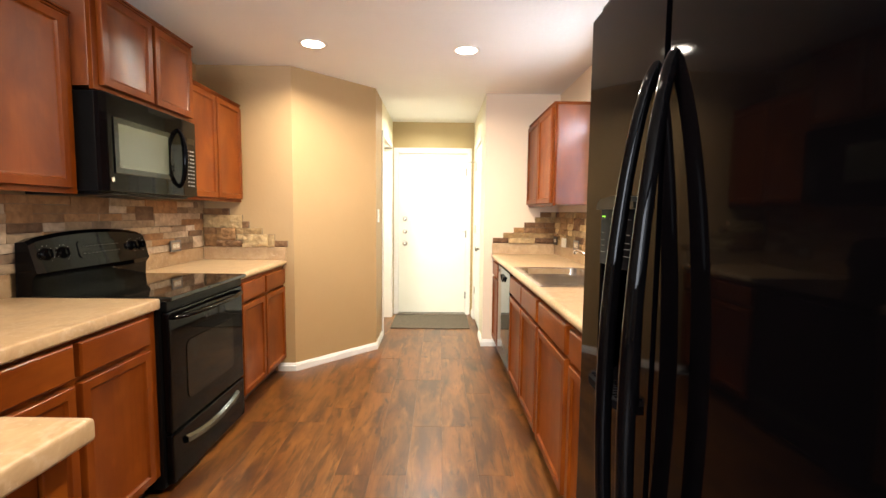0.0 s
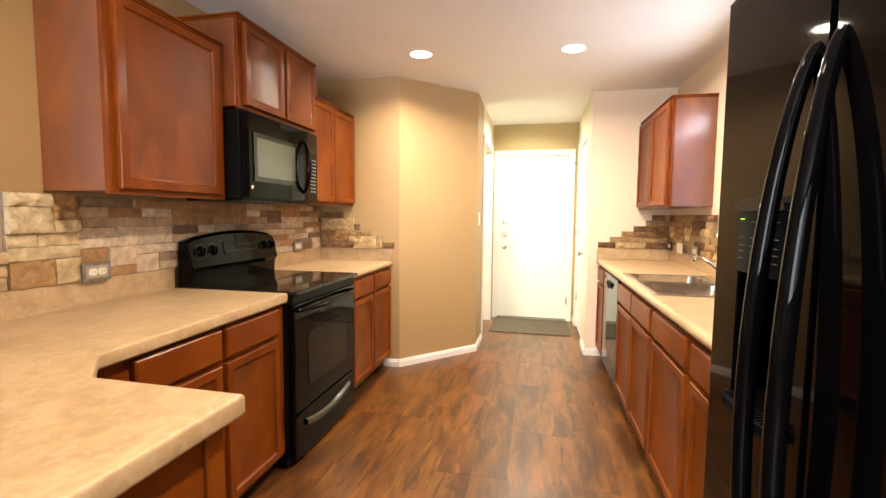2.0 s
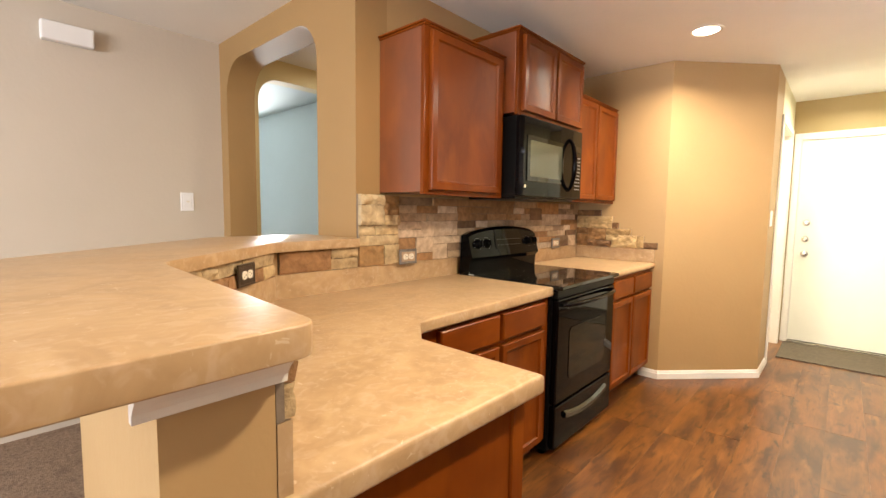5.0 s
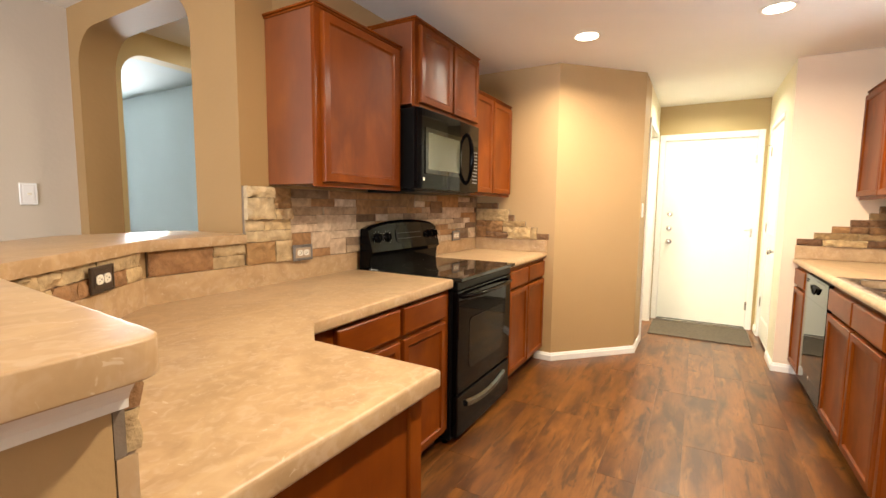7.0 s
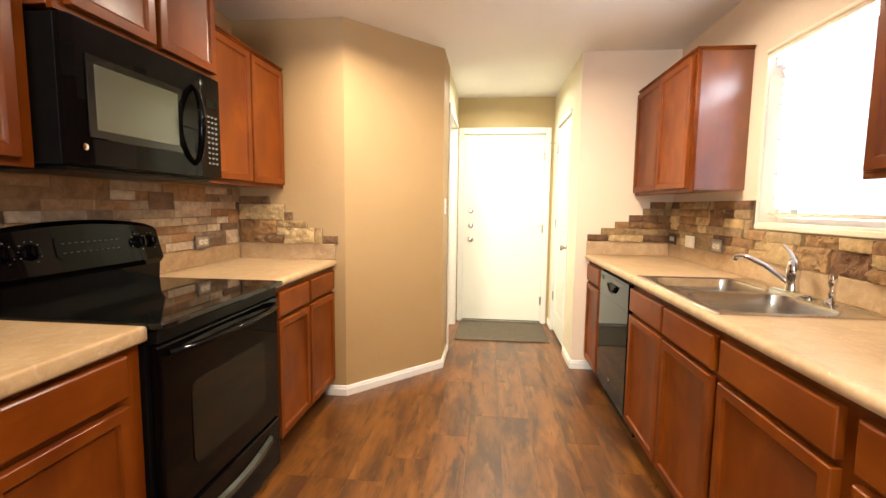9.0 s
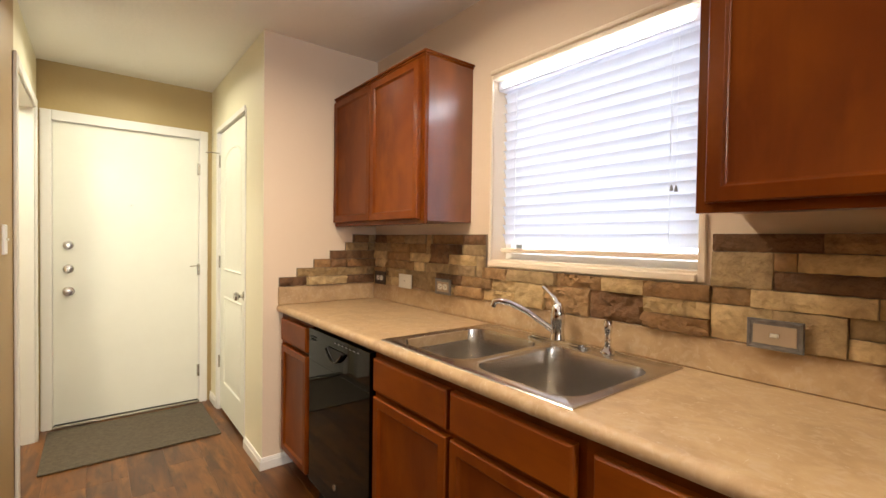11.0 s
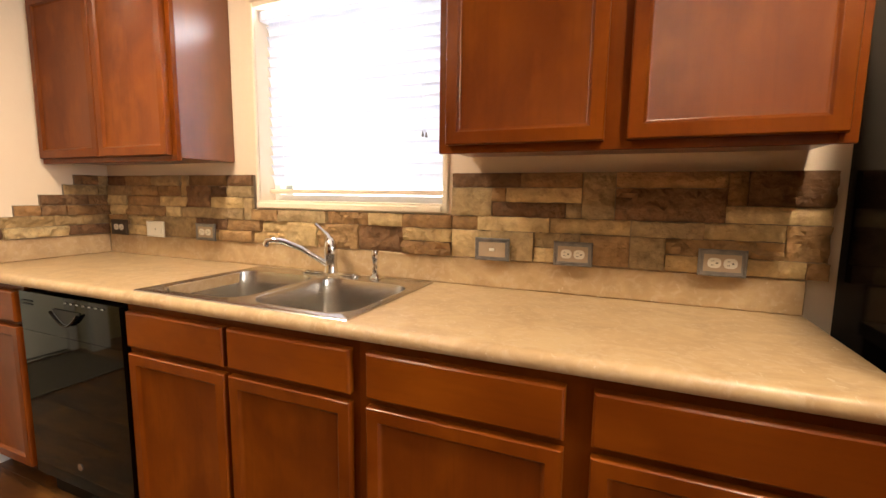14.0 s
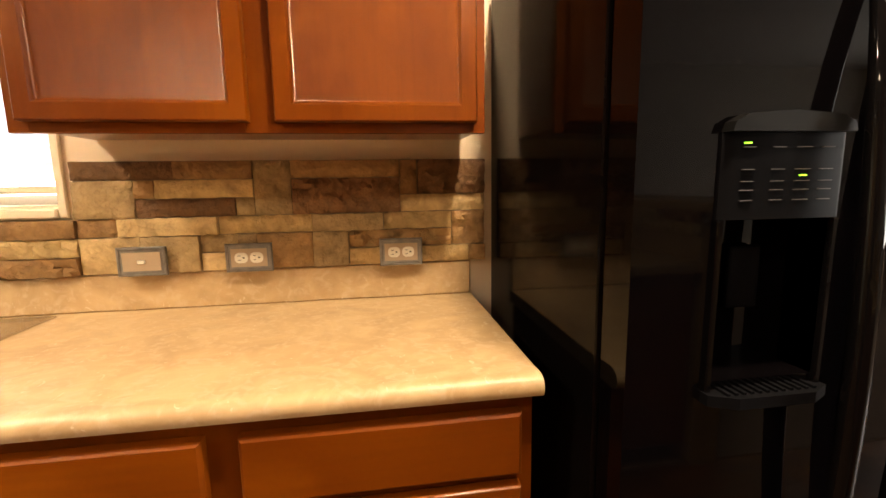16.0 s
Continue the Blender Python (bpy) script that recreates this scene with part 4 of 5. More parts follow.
# ---- appliances ----
def dishwasher():
    d = thing("dishwasher", "gloss black built in dishwasher with a pocket handle", "dishwasher", pose(0.752, 3.808, 0, 0, 0, -90))
    shape("body", M_SATIN, d, (0.004, 0.606, 0.03, 0.58, 0.10, 0.862))
    shape("door", M_DWBLACK, d, (0.008, 0.602, -0.018, 0.028, 0.115, 0.7015), bevel=0.001, seg=1)
    bm = bmesh.new()
    box(bm, 0.008, 0.602, -0.018, 0.028, 0.7023, 0.853)
    bmesh.ops.recalc_face_normals(bm, faces=bm.faces)
    front = min(bm.faces, key=lambda f: f.calc_center_median().y)
    bmesh.ops.inset_region(bm, faces=[front], thickness=0.001, depth=0.001)
    part("control_panel", bm, M_DWBLACK, d, smooth=0)
    bm = bmesh.new()
    arc = [(0.225 + 0.16 * t / 12, 0.800 - 0.045 * math.sin(math.pi * t / 12)) for t in range(13)]
    low = [bm.verts.new((x, -0.0225, z)) for x, z in arc]
    top = [bm.verts.new((x, -0.0225, 0.806)) for x, z in arc]
    low2 = [bm.verts.new((x, -0.034, z - 0.004)) for x, z in arc]
    for k in range(12):
        bm.faces.new((low[k], low[k + 1], top[k + 1], top[k]))
        bm.faces.new((low[k], low2[k], low2[k + 1], low[k + 1]))
    part("handle_pocket", bm, M_DARK, d)
    bm = bmesh.new()
    sweep(bm, [(x, -0.030, z - 0.003) for x, z in arc], 0.005, 8)
    part("handle_lip", bm, M_DWBLACK, d)
    shape("vent", M_DARK, d, (0.028, 0.090, -0.0235, -0.0215, 0.815, 0.820), (0.028, 0.090, -0.0235, -0.0215, 0.802, 0.807))
    shape("button_row", M_MARK, d, *[(0.30 + 0.035 * k, 0.312 + 0.035 * k, -0.0232, -0.0215, 0.832, 0.836) for k in range(7)], kind="stuff")
    shape("kick_plate", M_SATIN, d, (0.006, 0.604, 0.04, 0.055, 0.0, 0.112))
    bm = bmesh.new()
    lathe(bm, [(0.014, 0), (0.014, 0.002), (0.0, 0.0025)], pose(0.300, -0.018, 0.205, 90, 0, 0), 20)
    part("badge", bm, M_NICKEL, d)


dishwasher()


def kitchen_range():
    """Local x runs along the front, the front faces local -y."""
    d = thing("range", "gloss black freestanding electric range with a glass cooktop", "stove", pose(-0.985, 1.930, 0, 0, 0, 90))
    W = 0.758
    shape("body", M_SATIN, d, (0.0, W, 0.030, 0.64, 0.03, 0.892), bevel=0.003)
    shape("cooktop", M_GLASSB, d, (0.001, W - 0.001, -0.030, 0.575, 0.893, 0.914), bevel=0.005, seg=2)
    m_print = material("burner_print", [(0.10, 0.10, 0.10)], 0.3)
    for cx, cy, r in ((0.20, 0.16, 0.105), (0.56, 0.16, 0.080), (0.20, 0.41, 0.080), (0.56, 0.41, 0.105)):
        bm = bmesh.new()
        inner = [bm.verts.new((cx + (r - 0.003) * math.cos(a), cy + (r - 0.003) * math.sin(a), 0.9126)) for a in [math.tau * k / 32 for k in range(32)]]
        outer = [bm.verts.new((cx + r * math.cos(a), cy + r * math.sin(a), 0.9126)) for a in [math.tau * k / 32 for k in range(32)]]
        for k in range(32):
            bm.faces.new((inner[k], outer[k], outer[(k + 1) % 32], inner[(k + 1) % 32]))
        part("burner_ring", bm, m_print, d)
    shape("door", M_BLACK, d, (0.012, W - 0.012, -0.006, 0.029, 0.285, 0.842), bevel=0.008, seg=2)
    bm = bmesh.new()
    prism(bm, round_rect(0, -0.010, 0.47, 0.285, 0.035, 5), 0.0, 0.003)
    bmesh.ops.transform(bm, matrix=pose(W / 2, -0.006, 0.545, 90, 0, 0), verts=bm.verts)
    part("door_window", bm, M_OVENGLASS, d)
    bm = bmesh.new()
    pts = [(0.045 + (W - 0.09) * t / 12, -0.010 - 0.047 * math.sin(math.pi * t / 12) ** 0.45, 0.812) for t in range(13)]
    sweep(bm, pts, 0.015, 12, flat=0.75)
    part("door_handle", bm, M_BLACK, d, smooth=60)
    shape("vent_trim", M_SATIN, d, (0.010, W - 0.010, -0.002, 0.029, 0.846, 0.890), bevel=0.003)
    shape("drawer", M_BLACK, d, (0.012, W - 0.012, -0.006, 0.029, 0.045, 0.275), bevel=0.008, seg=2)
    bm = bmesh.new()
    n = 16
    rows = []
    for o, depth in ((-0.5, 0.0), (-0.3, 0.014), (0.25, 0.014), (0.5, 0.0)):
        rows.append([bm.verts.new((0.11 + (W - 0.22) * t / n, -0.0068 - depth * 1.0, 0.195 - 0.035 * (2 * t / n - 1) ** 2 * -1 - 0.02 + o * 0.042)) for t in range(n + 1)])
    for a, b in zip(rows, rows[1:]):
        for k in range(n):
            bm.faces.new((a[k], a[k + 1], b[k + 1], b[k]))
    part("drawer_handle", bm, M_SCOOP, d, smooth=30)
    for x in (0.04, W - 0.04):
        bm = bmesh.new()
        lathe(bm, [(0.018, 0.0), (0.018, 0.006), (0.008, 0.008), (0.008, 0.032), (0.0, 0.032)], pose(x, 0.08, 0), 12)
        part("leg", bm, M_SATIN, d)
    # the control panel at the back, its top edge gently bowed
    bm = bmesh.new()
    n = 16
    secs = []
    for t in range(n + 1):
        x = 0.004 + (W - 0.008) * t / n
        top = 1.150 + 0.042 * math.sin(math.pi * t / n) ** 0.6
        secs.append([bm.verts.new(c) for c in ((x, 0.575, 0.900), (x, 0.568, 0.985), (x, 0.548, 1.010), (x, 0.580, top - 0.016), (x, 0.594, top), (x, 0.635, top - 0.006), (x, 0.645, 0.900))])
    for a, b in zip(secs, secs[1:]):
        for k in range(7):
            bm.faces.new((a[k], a[(k + 1) % 7], b[(k + 1) % 7], b[k]))
    bm.faces.new(secs[0])
    bm.faces.new(secs[-1][::-1])
    part("backguard", bm, M_BLACK, d, smooth=14)
    for x in (0.075, 0.165, 0.625, 0.695):
        bm = bmesh.new()
        lathe(bm, [(0.029, 0.0), (0.027, 0.006), (0.021, 0.010), (0.019, 0.028), (0.0, 0.029)], pose(x, 0.5645, 1.090, 78, 0, 0), 20)
        q = pose(x, 0.5645, 1.090, 78, 0, 0)
        vs = bmesh.ops.create_cube(bm, size=1.0)["verts"]
        for v in vs:
            v.co = q @ Vector((v.co.x * 0.008, v.co.y * 0.036, 0.032 + v.co.z * 0.008))
        part("knob", bm, M_BLACK, d, smooth=40)
        bm = bmesh.new()
        for k in range(9):
            a = radians(-60 + 300 * k / 9)
            q2 = q @ pose(0.038 * math.cos(a), 0.038 * math.sin(a), 0.0)
            vs = bmesh.ops.create_cube(bm, size=1.0)["verts"]
            for v in vs:
                v.co = q2 @ Vector((v.co.x * 0.004, v.co.y * 0.002, 0.0015 + v.co.z * 0.001))
        part("dial_mark", bm, M_MARK, d, kind="stuff")
    bm = bmesh.new()
    q = pose(0.40, 0.5640, 1.095, 78, 0, 0)
    prism(bm, round_rect(0, 0, 0.30, 0.085, 0.02, 4), 0.0, 0.003)
    bmesh.ops.transform(bm, matrix=q, verts=bm.verts)
    part("display_panel", bm, M_BLACK, d)
    bm = bmesh.new()
    for r in range(2):
        for k in range(10):
            vs = bmesh.ops.create_cube(bm, size=1.0)["verts"]
            for v in vs:
                v.co = q @ Vector((-0.12 + 0.026 * k + v.co.x * 0.012, -0.02 + 0.035 * r + v.co.y * 0.003, 0.0036 + v.co.z * 0.001))
    part("print", bm, M_DIM, d, kind="stuff")


kitchen_range()


def microwave():
    d = thing("microwave", "gloss black over the range microwave with a bowed vertical handle", "microwave", pose(-1.262, 1.967, 1.372, 0, 0, 90))
    W, H = 0.756, 0.432
    shape("body", M_SATIN, d, (0.0, W, 0.012, 0.40, 0.0, H), bevel=0.003)
    shape("underside", M_SATIN, d, (0.03, W - 0.03, 0.03, 0.36, -0.014, 0.0), bevel=0.003)
    bm = bmesh.new()
    prism(bm, [(0.0, 0.012), (0.0, -0.006), (0.03, -0.020), (0.30, -0.026), (0.592, -0.024), (0.592, 0.012)], 0.004, H - 0.002)
    part("door", bm, M_BLACK, d, smooth=0)
    bm = bmesh.new()
    prism(bm, [(0.595, 0.012), (0.595, -0.024), (0.735, -0.018), (W, -0.004), (W, 0.012)], 0.004, H - 0.002)
    part("control_panel", bm, M_BLACK, d, smooth=20)
    shape("window", M_SCREEN, d, (0.085, 0.455, -0.0275, -0.020, 0.110, 0.310), bevel=0.002)
    shape("window_border", M_GLASSB, d, (0.060, 0.480, -0.0265, -0.021, 0.085, 0.335), bevel=0.002)
    bm = bmesh.new()
    pts = [(0.548 - 0.022 * math.sin(math.pi * t / 14), -0.024 - 0.052 * math.sin(math.pi * t / 14) ** 0.6, 0.050 + 0.315 * t / 14) for t in range(15)]
    sweep(bm, pts, [0.010 + 0.005 * math.sin(math.pi * t / 14) for t in range(15)], 12, up=(0, 1, 0))
    part("handle", bm, M_BLACK, d, smooth=60)
    bm = bmesh.new()
    for r in range(10):
        for k in range(3):
            box(bm, 0.640 + 0.026 * k, 0.652 + 0.026 * k, -0.0245, -0.017, 0.060 + 0.022 * r, 0.067 + 0.022 * r)
    part("keypad", bm, M_MARK, d, kind="stuff")
    shape("display", M_GLASSB, d, (0.635, 0.715, -0.0242, -0.017, 0.300, 0.335))
    bm = bmesh.new()
    lathe(bm, [(0.010, 0), (0.010, 0.002), (0.0, 0.003)], pose(0.045, -0.0215, 0.055, 90, 0, 0), 20)
    part("badge", bm, M_CHROME, d)
    shape("vent_grille", M_SATIN, d, *[(0.02, W - 0.02, -0.012, 0.012, H + 0.002 + 0.004 * k, H + 0.0035 + 0.004 * k) for k in range(1)])


microwave()


def refrigerator():
    """Side by side; local x runs from the freezer door to the far side, the front faces local -y."""
    d = thing("refrigerator", "gloss black side by side refrigerator with tall bowed handles", "refrigerator", pose(0.588, 1.140, 0, 0, 0, -90))
    W, H = 0.905, 1.765
    shape("body", M_SIDE, d, (0.0, W, 0.082, 0.745, 0.02, H - 0.015), bevel=0.006, seg=2)
    shape("gasket", M_DARK, d, (0.012, W - 0.012, 0.068, 0.083, 0.11, H - 0.02))

    def door(x0, x1, hole=None):
        bm = bmesh.new()
        if not hole:
            box(bm, x0, x1, 0.0, 0.070, 0.10, H, 0.014, 3)
        else:
            hx0, hx1, hz0, hz1 = hole
            for b in ((x0, x1, 0.10, hz0), (x0, x1, hz1, H), (x0, hx0, hz0, hz1), (hx1, x1, hz0, hz1)):
                box(bm, b[0], b[1], 0.0, 0.070, b[2], b[3])
            bmesh.ops.remove_doubles(bm, verts=bm.verts, dist=0.0001)
            box(bm, hx0, hx1, 0.062, 0.070, hz0, hz1)
        return part("door", bm, M_FRIDGE, d, smooth=0)

    hole = (0.135, 0.310, 0.945, 1.185)
    door(0.002, 0.366, hole)
    door(0.372, W - 0.002)
    shape("base_grille", M_SATIN, d, (0.01, W - 0.01, 0.05, 0.08, 0.02, 0.095), bevel=0.003)
    for x in (0.03, W - 0.10):
        shape("hinge_cover", M_SATIN, d, (x, x + 0.07, 0.01, 0.12, H - 0.002, H + 0.022), bevel=0.005, seg=2)
    # dispenser
    bm = bmesh.new()
    prism(bm, [(0.125, 0.004), (0.125, -0.004), (0.137, -0.011), (0.222, -0.014), (0.308, -0.011), (0.320, -0.004), (0.320, 0.004)], 1.186, 1.305)
    part("dispenser_panel", bm, M_PANEL, d, smooth=40)
    bm = bmesh.new()
    prism(bm, [(0.127, 1.3052), (0.320, 1.3052), (0.316, 1.318), (0.296, 1.328), (0.222, 1.333), (0.150, 1.328), (0.131, 1.318)], -0.004, 0.020)
    bmesh.ops.transform(bm, matrix=pose(0, 0, 0, 90, 0, 0), verts=bm.verts)
    part("dispenser_hood", bm, M_SATIN, d, smooth=20)
    for x in (0.125, 0.310):
        shape("dispenser_side", M_BLACK, d, (x, x + 0.010, -0.008, 0.060, 0.93, 1.186), bevel=0.002)
    bm = bmesh.new()
    prism(bm, [(0.123, 0.060), (0.123, -0.016), (0.160, -0.034), (0.285, -0.034), (0.322, -0.016), (0.322, 0.060)], 0.915, 0.932)
    part("drip_tray", bm, M_PANEL, d, smooth=20)
    for k in range(12):
        shape("tray_slat", M_PANEL, d, (0.148 + 0.013 * k, 0.153 + 0.013 * k, -0.024, 0.055, 0.932, 0.936))
    shape("paddle", M_PANEL, d, (0.195, 0.250, 0.045, 0.055, 1.04, 1.14), bevel=0.004, seg=2)
    marks = [(x, z, w) for z in (1.212, 1.226, 1.238, 1.254, 1.284) for x, w in ((0.150, 0.018), (0.195, 0.020), (0.232, 0.024), (0.272, 0.020))]
    shape("panel_print", M_DIM, d, *[(x, x + w, -0.0152, -0.010, z, z + 0.0011) for x, z, w in marks], kind="stuff")
    shape("indicator_light", M_GREEN, d, (0.152, 0.162, -0.0145, -0.008, 1.2890, 1.2910), (0.240, 0.250, -0.0156, -0.010, 1.2450, 1.2470))
    # handles
    for x, side in ((0.318, -1), (0.418, 1)):
        bm = bmesh.new()
        n = 26
        pts, rad = [], []
        for t in range(n + 1):
            s = 0.5 - 0.5 * math.cos(math.pi * t / n)
            z = 0.36 + 1.195 * s
            out = 0.064 * math.sin(math.pi * s) ** 0.62
            pts.append((x + side * -0.020 * abs(2 * s - 1) ** 3, 0.004 - out, z))
            rad.append(0.011 + 0.0045 * math.sin(math.pi * s))
        sweep(bm, pts, rad, 14, flat=1.0, up=(0, 1, 0))
        part("handle", bm, M_BLACK, d, smooth=60)


refrigerator()


# ---- ceiling cans, small wall fittings ----
def can_light(cx, cy):
    c = thing("recessed_light", "round white trimmed recessed ceiling light, lit", "ceiling light", pose(cx, cy, TOP), "recessed ceiling lights")
    bm = bmesh.new()
    lathe_ring = [(0.072, -0.002), (0.076, -0.007), (0.092, -0.005), (0.097, 0.0)]
    sides = 32
    rings = [[bm.verts.new((r * math.cos(k * math.tau / sides), r * math.sin(k * math.tau / sides), h)) for k in range(sides)] for r, h in lathe_ring]
    for r, s in zip(rings, rings[1:]):
        for k in range(sides):
            bm.faces.new((r[k], r[(k + 1) % sides], s[(k + 1) % sides], s[k]))
    part("trim_ring", bm, M_TRIM, c, smooth=60)
    bm = bmesh.new()
    lathe(bm, [(0.072, -0.003), (0.05, -0.005), (0.0, -0.006)], Matrix(), 32)
    part("lens", bm, M_BULB, c, smooth=60)


for cx, cy, power, wide in CANS:
    can_light(cx, cy)


def wall_plate(m, label, kind, mat_frame, w=0.122, h=0.078, insert=None):
    """A plate in the local x-z plane, facing local -y."""
    p = thing("wall_plate", label, "outlet" if kind == "outlet" else "switch", m)
    bm = bmesh.new()
    box(bm, -w / 2, w / 2, -0.006, 0.0, -h / 2, h / 2)
    bmesh.ops.recalc_face_normals(bm, faces=bm.faces)
    front = min(bm.faces, key=lambda f: f.calc_center_median().y)
    bmesh.ops.inset_region(bm, faces=[front], thickness=0.003, depth=0.002)
    bmesh.ops.inset_region(bm, faces=[front], thickness=0.007, depth=0.0)
    bmesh.ops.inset_region(bm, faces=[front], thickness=0.002, depth=-0.002)
    part("plate", bm, mat_frame, p, smooth=0)
    if kind == "outlet":
        shape("cover", M_BRONZE if mat_frame is M_BRONZE else M_TAUPE, p, (-w / 2 + 0.014, w / 2 - 0.014, -0.0068, -0.0045, -h / 2 + 0.014, h / 2 - 0.014))
        for sx in (-1, 1):
            bm = bmesh.new()
            prism(bm, round_rect(0, 0, 0.034, 0.029, 0.012, 5), 0.0, 0.003)
            bmesh.ops.transform(bm, matrix=pose(sx * 0.020 * w / 0.122, -0.006, 0, 90, 0, 0), verts=bm.verts)
            part("socket", bm, M_PLASTIC, p, smooth=30)
            x = sx * 0.020 * w / 0.122
            shape("slot", M_DARK, p, (x - 0.008, x - 0.001, -0.0096, -0.0088, 0.005, 0.0065), (x - 0.008, x - 0.001, -0.0096, -0.0088, -0.0065, -0.005),
                  (x + 0.004, x + 0.009, -0.0096, -0.0088, -0.002, 0.002))
    elif kind == "switch":
        shape("cover", M_TAUPE if mat_frame is M_PEWTER else mat_frame, p, (-w / 2 + 0.014, w / 2 - 0.014, -0.0085, -0.006, -h / 2 + 0.014, h / 2 - 0.014), bevel=0.001)
        shape("toggle", M_PLASTIC, p, (-0.008, 0.010, -0.016, -0.0086, -0.005, 0.005), bevel=0.0015)
    return p


XS = XR - 0.045
for y, kind, mt, label in ((4.101, "outlet", M_BRONZE, "dark bronze framed double outlet on the stone backsplash"), (3.825, "switch", M_PLASTIC, "plain ivory switch plate on the stone backsplash"),
                           (3.480, "outlet", M_PEWTER, "dark pewter framed double outlet beside the window"), (2.100, "switch", M_PEWTER, "pewter framed ivory toggle switch behind the sink"),
                           (1.830, "outlet", M_PEWTER, "pewter framed double outlet on the stone backsplash"), (1.415, "outlet", M_PEWTER, "pewter framed double outlet near the refrigerator")):
    wall_plate(pose(XS, y, 1.048, 0, 0, -90), label, kind, mt)
wall_plate(pose(XL + 0.042, 1.500, 1.045, 0, 0, 90), "pewter framed double outlet on the stone backsplash beside the range", "outlet", M_PEWTER)
wall_plate(pose(XL + 0.042, 3.100, 1.045, 0, 0, 90), "pewter framed outlet on the stone backsplash near the pantry wall", "outlet", M_PEWTER)
ang = math.degrees(math.atan2(0.775 - 0.215, XL + 1.205))
wall_plate(pose(-1.462, 0.578, 1.056, 0, 0, ang), "dark bronze framed double outlet on the stone face under the bar", "outlet", M_BRONZE, 0.115, 0.078)
wall_plate(pose(XW, 0.965, 1.325, 0, 0, 90), "white light switch on the beige dining wall", "switch", M_WHITEP, 0.078, 0.122)
wall_plate(pose(-0.37, 4.26, 1.26, 0, 0, 90), "white light switch beside the utility doorway", "switch", M_WHITEP, 0.078, 0.122)
chime = thing("door_chime", "white plastic door chime box high on the beige wall", "door chime", pose(XW, 0.385, 2.228))
shape("cover", M_WHITEP, chime, (0.0, 0.055, -0.115, 0.115, -0.050, 0.050), bevel=0.008, seg=2)

side_window = setting(thing("window_2", "", "", pose(-6.96, 3.0, 1.5)), "side room window with white blinds")
shape("window_frame", M_TRIM, side_window, (-0.35, 0.45, -0.03, 0.0, -0.72, -0.66), (-0.35, 0.45, -0.03, 0.0, 0.66, 0.72), (-0.35, -0.30, -0.03, 0.0, -0.66, 0.66), (0.40, 0.45, -0.03, 0.0, -0.66, 0.66))
shape("pane", M_SHADE, side_window, (-0.30, 0.40, -0.006, -0.002, -0.66, 0.66))
for i in range(30):
    shape("slat", M_SLAT, side_window, (-0.29, 0.39, -0.028, -0.012, -0.64 + i * 0.0435, -0.615 + i * 0.0435))


